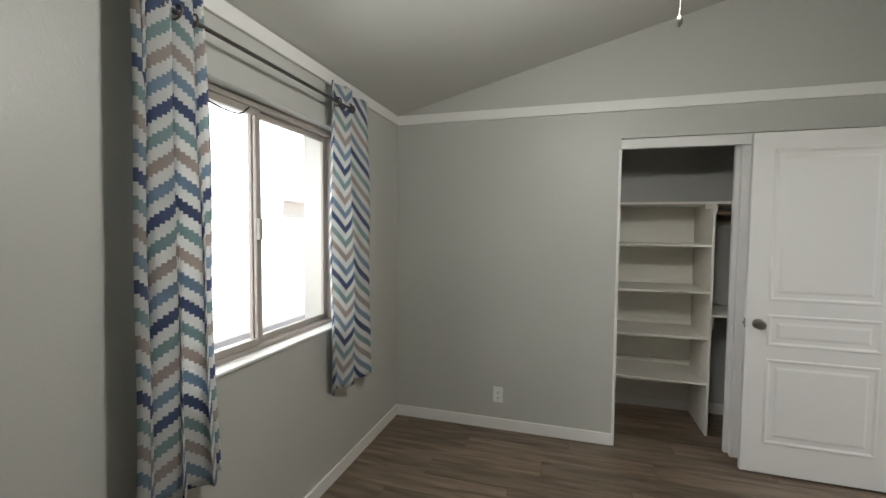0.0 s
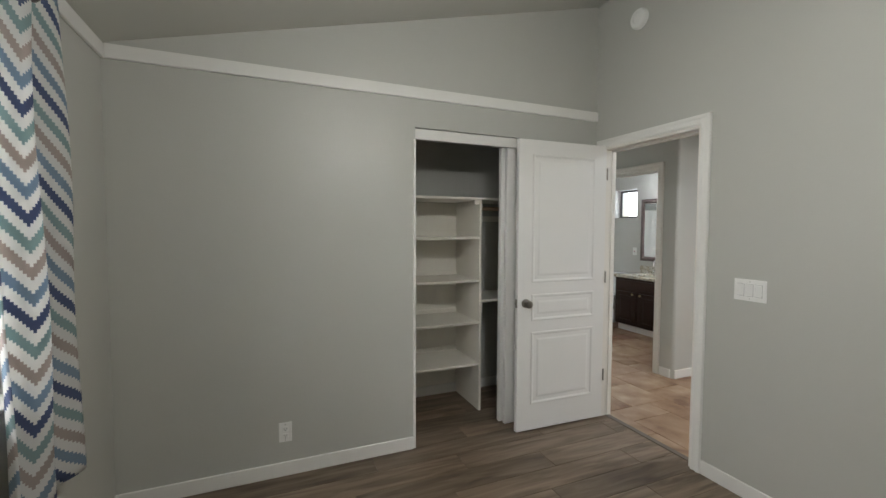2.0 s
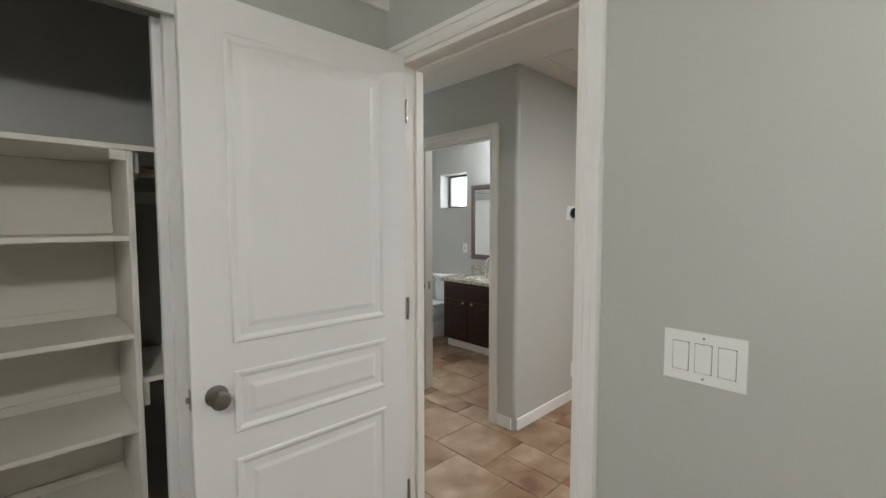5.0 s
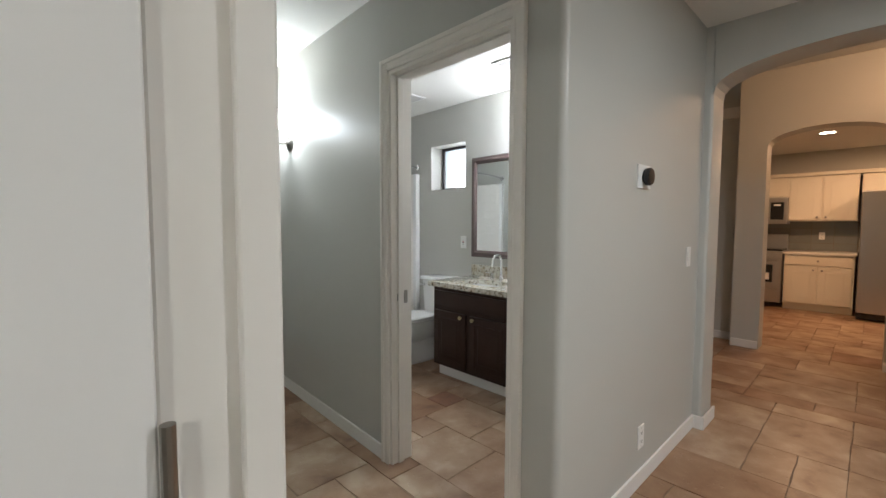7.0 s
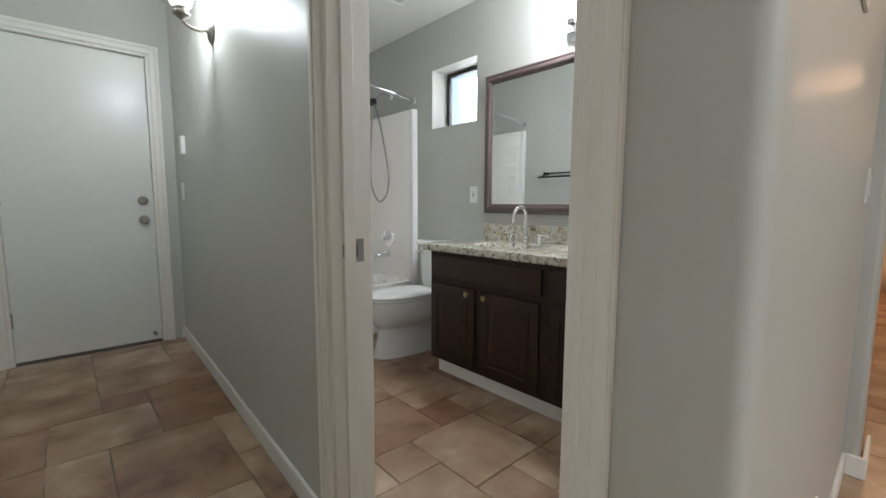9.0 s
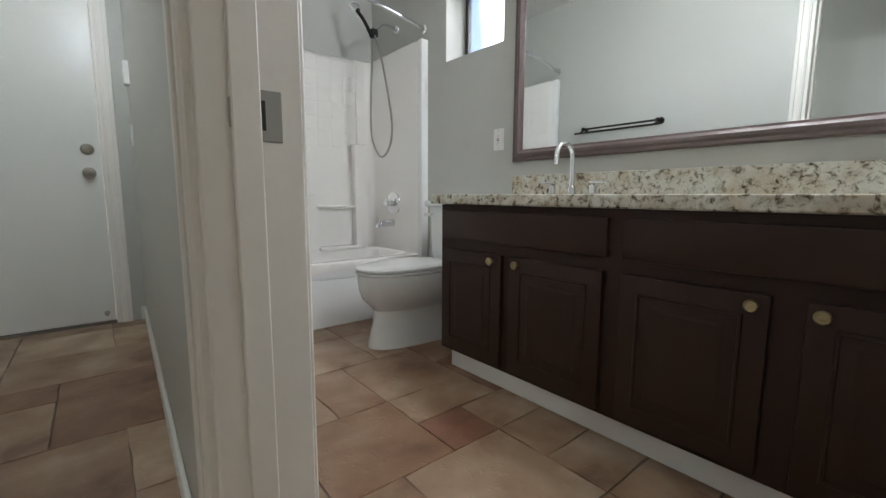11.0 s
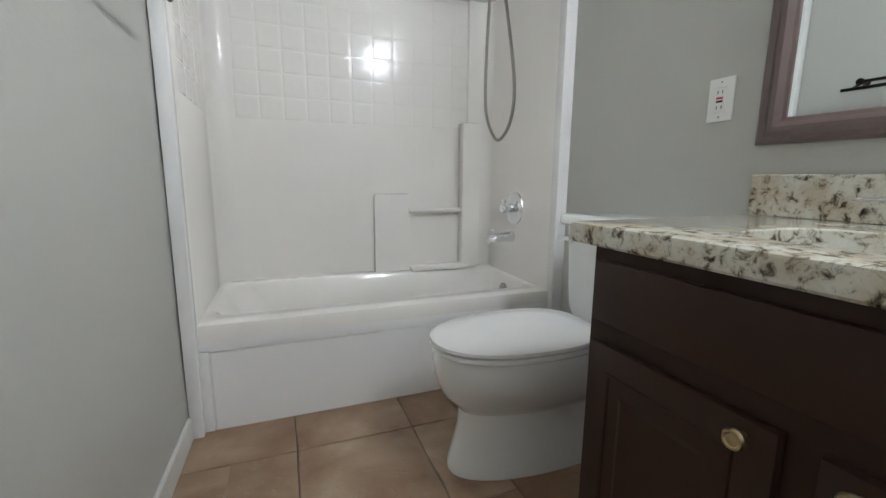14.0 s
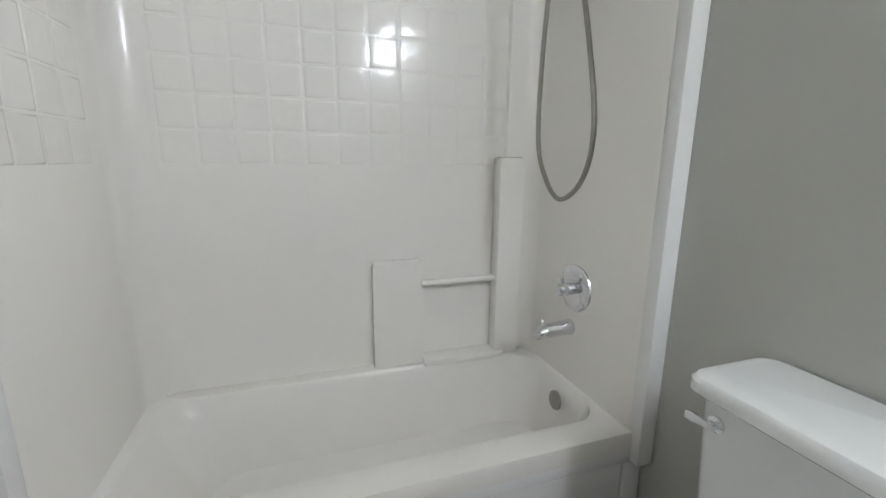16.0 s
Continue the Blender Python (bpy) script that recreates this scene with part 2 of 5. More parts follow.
DIRT = mat("outside_gravel", (0.45, 0.4, 0.34), 0.95, bump=0.6, scale=50)
KCAB = mat("cabinet_cream", (0.78, 0.73, 0.62), 0.4, vary=0.02)
SPLASH = mat("backsplash_grey", (0.22, 0.23, 0.22), 0.16, vary=0.08, rand=0.1)
QUARTZ = mat("counter_white", (0.75, 0.73, 0.68), 0.25, vary=0.04, vscale=20)
WOODROD = mat("closet_rod_wood", (0.45, 0.32, 0.2), 0.5, vary=0.1)
RUBBER = mat("transition_strip", (0.13, 0.11, 0.095), 0.5, vary=0.1)
RED = mat("red_button", (0.5, 0.04, 0.04), 0.4)

# ---- mesh helpers ----


def box(bm, x0, x1, y0, y1, z0, z1, bevel=0.0, seg=2):
    vs = [bm.verts.new((x, y, z)) for x in (x0, x1) for y in (y0, y1) for z in (z0, z1)]
    fs = [bm.faces.new([vs[i] for i in q]) for q in ((0, 1, 3, 2), (4, 6, 7, 5), (0, 4, 5, 1), (2, 3, 7, 6), (0, 2, 6, 4), (1, 5, 7, 3))]
    if bevel:
        es = list({e for f in fs for e in f.edges})
        bmesh.ops.bevel(bm, geom=es, offset=bevel, segments=seg, profile=0.6, affect="EDGES")
    return bm


def rings(bm, loops, cap0=True, cap1=True, closed=True):
    """Skins a row of point loops of equal length."""
    vl = [[bm.verts.new(p) for p in lp] for lp in loops]
    n = len(vl[0])
    for a, b in zip(vl, vl[1:]):
        for i in range(n if closed else n - 1):
            k = (i + 1) % n
            bm.faces.new((a[i], a[k], b[k], b[i]))
    if cap0:
        bm.faces.new(vl[0][::-1])
    if cap1:
        bm.faces.new(vl[-1])
    return bm


def lathe(bm, prof, m=Matrix(), seg=24, cap=True):
    """Turns a profile of (radius, height) round z, placed by m."""
    return rings(bm, [[m @ Vector((r * math.cos(a), r * math.sin(a), z)) for a in (2 * math.pi * i / seg for i in range(seg))] for r, z in prof], cap, cap)


def tube(bm, pts, r, seg=10):
    pts = [Vector(p) for p in pts]
    loops = []
    up = Vector((0.137, 0.29, 0.945)).normalized()
    for i, p in enumerate(pts):
        d = (pts[min(i + 1, len(pts) - 1)] - pts[max(i - 1, 0)]).normalized()
        if abs(d.dot(up)) > 0.97:
            up = Vector((0.9, 0.3, 0.1)).normalized()
        a = d.cross(up).normalized()
        b = d.cross(a)
        up = -b if b.dot(up) < 0 else b
        b = d.cross(a)
        loops.append([p + r * (math.cos(t) * a + math.sin(t) * b) for t in (2 * math.pi * k / seg for k in range(seg))])
    return rings(bm, loops)


def spline(pts, n=12):
    """Smooth curve through points."""
    P = [Vector(p) for p in pts]
    P = [2 * P[0] - P[1]] + P + [2 * P[-1] - P[-2]]
    out = []
    for i in range(1, len(P) - 2):
        a, b, c, d = P[i - 1:i + 3]
        for k in range(n):
            t = k / n
            out.append(0.5 * (2 * b + (c - a) * t + (2 * a - 5 * b + 4 * c - d) * t * t + (3 * b - a - 3 * c + d) * t ** 3))
    return out + [P[-2]]


def part(name, bm, material, parent=None, label="", smooth=False):
    bmesh.ops.recalc_face_normals(bm, faces=bm.faces)
    me = bpy.data.meshes.new(name)
    bm.to_mesh(me)
    bm.free()
    me.materials.append(material)
    if smooth:
        for p in me.polygons:
            p.use_smooth = True
        me.set_sharp_from_angle(angle=radians(38))
    ob = new(name, me)
    ob.parent = parent
    if label:
        tagged(ob, label)
    return ob


def boxpart(name, dims, material, parent=None, bevel=0.0, label=""):
    return part(name, box(bmesh.new(), *dims, bevel=bevel), material, parent, label, smooth=bevel > 0)


def thing(name, label, category, group="", at=(0, 0, 0)):
    ob = new(name)
    ob.location = at
    return tagged(ob, label, category, group)


def struct(name, bm, material, label, category):
    return tagged(part(name, bm, material), label, category, kind="structure")


def wall_cells(bm, axis, p0, p1, u0, u1, z0, z1, holes=()):
    """A wall slab between planes p0 and p1 across axis, running u0..u1, with rectangular holes (ua, ub, za, zb)."""
    us = sorted({u0, u1, *[h[0] for h in holes], *[h[1] for h in holes]})
    for a, b in zip(us, us[1:]):
        spans, m = [(z0, z1)], (a + b) / 2
        for ha, hb, za, zb in holes:
            if ha < m < hb:
                spans = [s for lo, hi in spans for s in ((lo, min(hi, za)), (max(lo, zb), hi)) if s[1] - s[0] > 1e-4]
        for lo, hi in spans:
            if axis == "x":
                box(bm, p0, p1, a, b, lo, hi)
            else:
                box(bm, a, b, p0, p1, lo, hi)
    bmesh.ops.remove_doubles(bm, verts=bm.verts, dist=1e-5)
    seen = {}
    for f in list(bm.faces):
        key = tuple(sorted((round(v.co.x, 4), round(v.co.y, 4), round(v.co.z, 4)) for v in f.verts))
        seen.setdefault(key, []).append(f)
    bmesh.ops.delete(bm, geom=[f for fs in seen.values() if len(fs) > 1 for f in fs], context="FACES_ONLY")
    return bm


def wall(name, axis, p0, p1, u0, u1, z0, z1, holes=(), label="greige painted plaster wall with light orange-peel texture"):
    return struct(name, wall_cells(bmesh.new(), axis, p0, p1, u0, u1, z0, z1, holes), PAINT, label, "wall")


def arch_wall(name, x0, x1, ya, yb, ztop, ja, jb, spring, crown, n=20):
    """Wall across x with an arched opening between y = ja and jb."""
    bm = bmesh.new()
    mid, half = (ja + jb) / 2, (jb - ja) / 2
    arc = [(mid - half * math.cos(math.pi * i / n), spring + (crown - spring) * math.sin(math.pi * i / n) ** 0.75) for i in range(n + 1)]
    box(bm, x0, x1, ya, ja, 0, ztop)
    box(bm, x0, x1, jb, yb, 0, ztop)
    for (y0, z0), (y1, z1) in zip(arc, arc[1:]):
        vs = [bm.verts.new(p) for p in ((x0, y0, z0), (x0, y1, z1), (x0, y1, ztop), (x0, y0, ztop), (x1, y0, z0), (x1, y1, z1), (x1, y1, ztop), (x1, y0, ztop))]
        for q in ((0, 1, 2, 3), (4, 7, 6, 5), (0, 4, 5, 1), (3, 2, 6, 7)):
            bm.faces.new([vs[i] for i in q])
    return struct(name, bm, PAINT, "greige wall with a wide shallow arched opening", "wall")


# ---- structure ----
BX0, BX1, BY0, BY1 = 1.08, 4.25, 0.7, 5.02
HX0, HX1, HXD = 4.385, 5.525, 4.345
HZ = 2.53
RX0, RX1, RY0, RY1 = 5.655, 7.228, 5.4, 8.76
struct("wall_west", wall_cells(bmesh.new(), "x", 0.8, BX0, BY0, BY1 + 0.9, -0.02, 2.62, [(2.99, 4.19, 0.935, 2.095)]), PAINT, "greige bedroom wall with a recessed window", "wall")
wall("wall_north", "y", BY1, BY1 + 0.115, BX0, BX1, -0.02, 3.9, [(2.735, 4.14, -0.05, 2.145)])
wall("wall_hall_west", "x", BX1, HX0, 5.135, 9.1, -0.02, 3.9)
wall("wall_east", "x", BX1, HXD, BY0, 5.135, -0.02, 3.9, [(4.14, 4.935, -0.05, 2.11)])
wall("wall_south", "y", BY0 - 0.12, BY0, 0.8, HX0, -0.02, 3.9)
wall("wall_closet_back", "y", 5.83, 5.94, BX0, BX1, -0.02, 3.9)
wall("wall_closet_side", "x", 2.45, 2.56, BY1 + 0.115, 5.83, -0.02, 2.5)
wall("wall_hall_east", "x", HX1, RX0, 5.285, 9.1, -0.02, 2.62, [(5.505, 6.3, -0.05, 2.105)])
wall("wall_hall_north", "y", 8.98, 9.12, HX0, 7.5, -0.02, 2.62, [(4.64, 5.485, -0.05, 2.135)])
wall("wall_thermostat", "y", 5.285, RY0, RX0, 7.2, -0.02, 2.62)
wall("wall_bath_east", "x", RX1, RX1 + 0.2, RY0, 8.96, -0.02, 2.62, [(7.335, 7.83, 1.67, 2.125)])
wall("wall_bath_north", "y", RY1, 8.96, RX0, RX1, -0.02, 2.62)
arch_wall("wall_arch_near", 7.2, 7.44, 2.2, 5.4, 2.95, 3.88, 5.235, 2.12, 2.3)
arch_wall("wall_arch_far", 9.6, 9.84, 2.2, 5.56, 2.95, 4.4, 5.31, 2.095, 2.275)
wall("wall_living_jog", "x", 9.84, 9.96, 5.56, 7.0, -0.02, 2.95)
wall("wall_living_north", "y", 7.0, 7.12, 7.44, 9.96, -0.02, 2.95)
wall("wall_living_west", "x", 7.43, 7.5, 5.4, 7.12, -0.02, 2.95)
wall("wall_kitchen_east", "x", 13.25, 13.37, 2.08, 7.12, -0.02, 2.95)
wall("wall_kitchen_north", "y", 7.0, 7.12, 9.96, 13.9, -0.02, 2.95)
wall("wall_hall_south", "y", 2.08, 2.2, HXD, 13.9, -0.02, 2.95)


def ease(ob, x, y, r):
    """Rounds the upright outer corner of a wall at (x, y)."""
    bm = bmesh.new()
    bm.from_mesh(ob.data)
    es = [e for e in bm.edges if all(abs(v.co.x - x) < 1e-3 and abs(v.co.y - y) < 1e-3 for v in e.verts)]
    bmesh.ops.bevel(bm, geom=es, offset=r, segments=6, profile=0.5, affect="EDGES")
    for f in bm.faces:
        f.smooth = True
    bm.to_mesh(ob.data)
    ob.data.set_sharp_from_angle(angle=radians(30))
    bm.free()


def drift(ob, x, dx):
    """The hall runs slightly off square: carries a wall face at x sideways towards its far end."""
    for v in ob.data.vertices:
        if abs(v.co.x - x) < 0.02 and v.co.y > 8.9:
            v.co.x += dx


drift(bpy.data.objects["wall_hall_east"], HX1, 0.1)
drift(bpy.data.objects["wall_hall_east"], RX0, 0.07)
drift(bpy.data.objects["wall_hall_west"], HX0, 0.05)
ease(bpy.data.objects["wall_hall_east"], HX1, 5.285, 0.03)
ease(bpy.data.objects["wall_arch_near"], 7.2, 5.235, 0.02)


def slab(name, dims, label):
    return struct(name, box(bmesh.new(), *dims), CEIL, label, "ceiling")


bm = bmesh.new()
sl = lambda x: 2.405 + (x - BX0) * 0.255
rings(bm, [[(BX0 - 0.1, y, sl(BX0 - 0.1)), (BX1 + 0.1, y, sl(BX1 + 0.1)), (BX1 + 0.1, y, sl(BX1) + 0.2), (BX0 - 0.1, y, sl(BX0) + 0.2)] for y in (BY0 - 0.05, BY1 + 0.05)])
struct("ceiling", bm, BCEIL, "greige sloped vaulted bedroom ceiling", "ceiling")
slab("ceiling_closet", (2.5, BX1, BY1 + 0.1, 5.85, 2.45, 2.55), "white closet ceiling")
slab("ceiling_hall", (HXD - 0.02, 7.25, 2.1, 9.0, HZ, HZ + 0.1), "white flat hall ceiling lit by the sconce")
slab("ceiling_bath", (RX0 - 0.02, RX1 + 0.05, RY0 - 0.02, RY1 + 0.02, 2.5, HZ - 0.004), "white flat bathroom ceiling")
slab("ceiling_living", (7.42, 9.65, 2.1, 7.05, 2.88, 2.95), "white living room ceiling")
slab("ceiling_kitchen", (9.8, 13.95, 2.1, 7.05, 2.5, 2.62), "white kitchen ceiling")
# Unseen slab added to keep sun out; low eave leaves the fence sunlit.
struct("roof", rings(bmesh.new(), [[(0.6, y, 2.63), (3.9, y, 3.9), (14.2, y, 3.9), (14.2, y, 4.0), (3.9, y, 4.0), (0.6, y, 2.73)] for y in (0.4, 9.3)]), ROOF, "unseen dark roof deck added to keep sun out, sloping over the bedroom", "roof")
floor_bed = struct("floor", box(bmesh.new(), BX0 - 0.1, BX1 + 0.07, BY0 - 0.1, 5.85, -0.12, -0.006), DARK, "grey-brown wood-look plank floor of the bedroom and closet", "floor")
floor_tile = struct("floor_tile", box(bmesh.new(), BX1 + 0.07, 13.95, 2.0, 9.05, -0.12, -0.007), GROUT, "tan travertine floor in a mixed-size pattern with dark joints", "floor")
struct("ground", box(bmesh.new(), -60, 0.8, -60, 60, -0.5, -0.3), DIRT, "pale gravel yard outside the window", "ground")


def run(name, segs, z0, z1, t, material, label, category):
    """Boards along wall lines: each (x0, y0, x1, y1, side), standing t off the wall, with an eased top edge."""
    for x0, y0, x1, y1, s in segs:
        bm = bmesh.new()
        if x0 == x1:
            box(bm, min(x0, x0 + s * t), max(x0, x0 + s * t), y0, y1, z0, z1, 0.003, 1)
        else:
            box(bm, x0, x1, min(y0, y0 + s * t), max(y0, y0 + s * t), z0, z1, 0.003, 1)
        struct(name, bm, material, label, category)


run("baseboard", [
    (BX0, BY0, BX0, BY1, 1), (BX0 + 0.013, BY1, 2.72, BY1, -1), (BX1, BY0, BX1, 4.078, -1), (2.56, 5.83, 4.25, 5.83, -1),
    (HX1, 5.315, HX1, 5.44, -1), (HX1, 6.364, HX1, 8.98, -1), (HX0, 5.135, HX0, 8.98, 1), (HX0 + 0.013, 8.98, 4.576, 8.98, -1), (5.549, 8.98, HX1 + 0.08, 8.98, -1),
    (HX1 + 0.015, 5.285, 7.2, 5.285, -1), (7.2, 5.212, 7.2, 5.272, -1), (7.2, 5.225, 7.453, 5.225, -1), (RX0, 6.364, RX0, 8.02, 1), (9.6, 5.317, 9.6, 5.56, -1),
    (9.6, 5.33, 9.853, 5.33, -1), (9.84, 5.56, 9.84, 7.0, -1), (9.6, 2.2, 9.6, 4.4, -1), (7.2, 2.2, 7.2, 3.88, -1)], 0, 0.085, 0.013, TRIM, "white painted baseboard", "baseboard")
run("trim", [(BX0, BY0, BX0, BY1, 1), (BX0 + 0.018, BY1, BX1, BY1, -1)], 2.328, 2.4, 0.018, TRIM, "white flat picture rail at the foot of the vault", "trim")


for ob in [o for o in bpy.data.objects if o.name.startswith("baseboard")]:
    ys = [v.co.y for v in ob.data.vertices]
    if max(ys) > 8.9 and min(ys) < 8:
        drift(ob, HX1 - 0.01, 0.097)
        drift(ob, HX0 + 0.01, 0.05)
    elif max(ys) > 8.0 and min(ys) > 6.3:
        for v in ob.data.vertices:
            if v.co.y > 8.0 and v.co.x < 5.8:
                v.co.x += 0.043


def casing(name, axis, face, side, a, b, top, w=0.062, t=0.016, material=JAMB):
    """Door casing on one wall face, three boards with a stepped outer edge."""
    bm = bmesh.new()
    for tt, o, n in ((t, w, 0.0), (t + 0.006, w - 0.002, w * 0.62), (t + 0.003, w * 0.3, 0.006)):
        lo, hi = sorted((face, face + side * tt))
        for u0, u1, z0, z1 in ((a - o, a - n, 0, top + o), (b + n, b + o, 0, top + o), (a - n, b + n, top + n, top + o)):
            if axis == "x":
                box(bm, lo, hi, u0, u1, z0, z1, 0.0025, 1)
            else:
                box(bm, u0, u1, lo, hi, z0, z1, 0.0025, 1)
    return struct(name, bm, material, "white painted door casing with worn edges", "trim")


def jambs(name, axis, p0, p1, a, b, top, stop, t=0.02):
    """Lining of a door opening with its stop."""
    bm = bmesh.new()
    mid = stop
    for u0, u1, z0, z1 in ((a, a + t, 0, top), (b - t, b, 0, top), (a + t, b - t, top - t, top)):
        box(bm, *((p0, p1, u0, u1) if axis == "x" else (u0, u1, p0, p1)), z0, z1, 0.002, 1)
    s = 0.011
    for u0, u1, z0, z1 in ((a + t, a + t + s, 0, top - t), (b - t - s, b - t, 0, top - t), (a + t, b - t, top - t - s, top - t)):
        box(bm, *((mid, mid + 0.038, u0, u1) if axis == "x" else (u0, u1, mid, mid + 0.038)), z0, z1, 0.002, 1)
    return struct(name, bm, JAMB, "white painted door lining with stop, scuffed", "door frame")


casing("casing_bedroom", "x", BX1, -1, 4.14, 4.935, 2.11, material=TRIM)
casing("casing_bedroom_hall", "x", HXD, 1, 4.14, 4.935, 2.11)
jambs("jamb_bedroom", "x", BX1 - 0.004, HXD + 0.004, 4.138, 4.937, 2.112, BX1 + 0.06)
casing("casing_bath", "x", HX1, -1, 5.505, 6.3, 2.105)
casing("casing_bath_inner", "x", RX0, 1, 5.505, 6.3, 2.105)
jambs("jamb_bath", "x", HX1 - 0.004, RX0 + 0.004, 5.503, 6.302, 2.107, HX1 + 0.035)
casing("casing_garage", "y", 8.98, -1, 4.64, 5.485, 2.135)
jambs("jamb_garage", "y", 8.976, 9.12, 4.638, 5.487, 2.137, 9.06)

# ---- bedroom ----


def panel_faces(bm, axis_map, u0, u1, z0, z1, depth):
    """Raised door panel: a sunk groove round a raised field, on a face at depth 0 (outward is positive)."""
    def lp(i, d):
        return [axis_map(u, z, d) for u, z in ((u0 + i, z0 + i), (u1 - i, z0 + i), (u1 - i, z1 - i), (u0 + i, z1 - i))]
    rings(bm, [lp(-0.012, 0.0005), lp(-0.008, depth), lp(0.0, depth), lp(0.012, 0.0008), lp(0.035, 0.0012), lp(0.05, depth * 0.8)], False, True)


def three_panel_door():
    """Open leaf with three raised panels a side, hinged at its east edge."""
    d = thing("interior_door", "white three-panel interior door standing open before the closet", "door", at=(4.243, 4.915, 0))
    d.rotation_euler = (0, 0, radians(-1.6))
    W, H, T = 0.772, 2.118, 0.035
    part("leaf", box(bmesh.new(), -W, 0, -T / 2, T / 2, 0.012, H, 0.002, 1), DOORW, d)
    for s in (-1, 1):
        for z0, z1 in ((1.11, 2.005), (0.83, 1.0), (0.215, 0.725)):
            bm = bmesh.new()
            panel_faces(bm, lambda u, z, dd: (u, s * (T / 2 + dd), z), -W + 0.125, -0.115, z0, z1, 0.006)
            part("panel", bm, DOORW, d)
        k = part("knob", lathe(bmesh.new(), [(0.032, 0), (0.032, 0.006), (0.012, 0.012), (0.011, 0.03), (0.024, 0.04), (0.028, 0.052), (0.022, 0.064), (0.008, 0.068)], pose(-W + 0.065, s * T / 2, 0.95, -90 * s), 24), NICKEL, d, "brushed nickel round knob", True)
    part("latch_plate", box(bmesh.new(), -W - 0.002, -W, -0.013, 0.013, 0.92, 0.98), NICKEL, d)
    part("latch", box(bmesh.new(), -W - 0.012, -W - 0.001, -0.006, 0.006, 0.942, 0.958, 0.002, 1), NICKEL, d)
    for z in (0.3, 1.07, 1.86):
        part("hinge", lathe(bmesh.new(), [(0.006, 0), (0.006, 0.09)], pose(0.006, -T / 2 - 0.004, z), 10), NICKEL, d)
    return d


three_panel_door()


def curtain(name, y0, y1, z0, z1, x, folds, amp, flat, label, flare=0.0, phase=0.0):
    """Hanging cloth: soft folds, deeper lower down, laid out with its own cloth UV."""
    c = thing(name, label, "curtain", "curtains at the bedroom window")
    bm = bmesh.new()
    uvl = bm.loops.layers.uv.new("cloth")
    n, m = folds * 14, 40
    grid = []
    for j in range(m + 1):
        f = j / m
        z = z1 + (z0 - z1) * f
        row = []
        for i in range(n + 1):
            s = i / n
            y = y0 + (y1 - y0) * s + flare * f * (s - 0.3)
            a = amp * (0.75 + 0.35 * f) * math.sin(2 * math.pi * folds * s + phase + 0.5 * math.sin(3 * f + s * 2))
            a += 0.006 * math.sin(9 * f + 5 * s)
            row.append((bm.verts.new((x + a, y + 0.35 * amp * math.sin(4 * math.pi * folds * s + phase), z + 0.006 * math.sin(6 * s))), (flat * s, z)))
        grid.append(row)
    for j in range(m):
        for i in range(n):
            q = (grid[j][i], grid[j][i + 1], grid[j + 1][i + 1], grid[j + 1][i])
            fc = bm.faces.new([v for v, _ in q])
            for lp, (_, uv) in zip(fc.loops, q):
                lp[uvl].uv = uv
    cl = part("cloth", bm, CLOTH, c, smooth=True)
    th = cl.modifiers.new("thick", "SOLIDIFY")
    th.thickness, th.offset = 0.0025, 0
    return c


near_c = curtain("curtain", 2.835, 3.09, 0.6, 2.3, 1.165, 3, 0.036, 0.78, "navy, teal and taupe zigzag curtain gathered in deep folds", 0.09)
far_c = curtain("curtain", 3.94, 4.36, 0.57, 2.32, 1.145, 2, 0.028, 0.62, "navy, teal and taupe zigzag curtain hanging nearly flat", 0.0, 2.4)
for c, ys in ((near_c, (2.87, 2.93, 2.99, 3.05)), (far_c, (3.98, 4.1))):
    for y in ys:
        bm = bmesh.new()
        tube(bm, [(1.165 + 0.024 * math.cos(a), y + 0.004 * math.sin(a), 2.212 + 0.024 * math.sin(a)) for a in (2 * math.pi * k / 16 for k in range(17))], 0.004, 6)
        part("grommet", bm, ROD, c, smooth=True)

rod = thing("curtain_rod", "thin pewter curtain rod with round finials on wall brackets", "curtain rod")
part("pole", tube(bmesh.new(), [(1.165, y, 2.212) for y in (2.78, 3.4, 4.12)], 0.0085, 12), ROD, rod, smooth=True)
part("finial", lathe(bmesh.new(), [(0.009, 0), (0.012, 0.012), (0.03, 0.03), (0.036, 0.052), (0.03, 0.075), (0.01, 0.09)], pose(1.165, 2.79, 2.212, 90), 20), NICKEL, rod, "turned nickel finial", True)
part("end_cap", lathe(bmesh.new(), [(0.009, -0.01), (0.022, 0), (0.026, 0.012), (0.022, 0.024), (0.006, 0.03)], pose(1.165, 4.12, 2.212, -90), 20), ROD, rod, "", True)
for y in (2.82, 4.06):
    part("bracket", tube(bmesh.new(), [(1.08, y, 2.212), (1.12, y, 2.2), (1.165, y, 2.2)], 0.006, 8), ROD, rod)

win = tagged(new("window_1"), "almond aluminium sliding window, frame colour darkened as backlit, overexposed daylight behind", "window", kind="structure")
WX = 0.985


def frame_rect(bm, x0, x1, y0, y1, z0, z1, w, bev=0.003):
    box(bm, x0, x1, y0, y0 + w, z0, z1, bev, 1)
    box(bm, x0, x1, y1 - w, y1, z0, z1, bev, 1)
    box(bm, x0, x1, y0 + w, y1 - w, z0, z0 + w, bev, 1)
    box(bm, x0, x1, y0 + w, y1 - w, z1 - w, z1, bev, 1)
    return bm


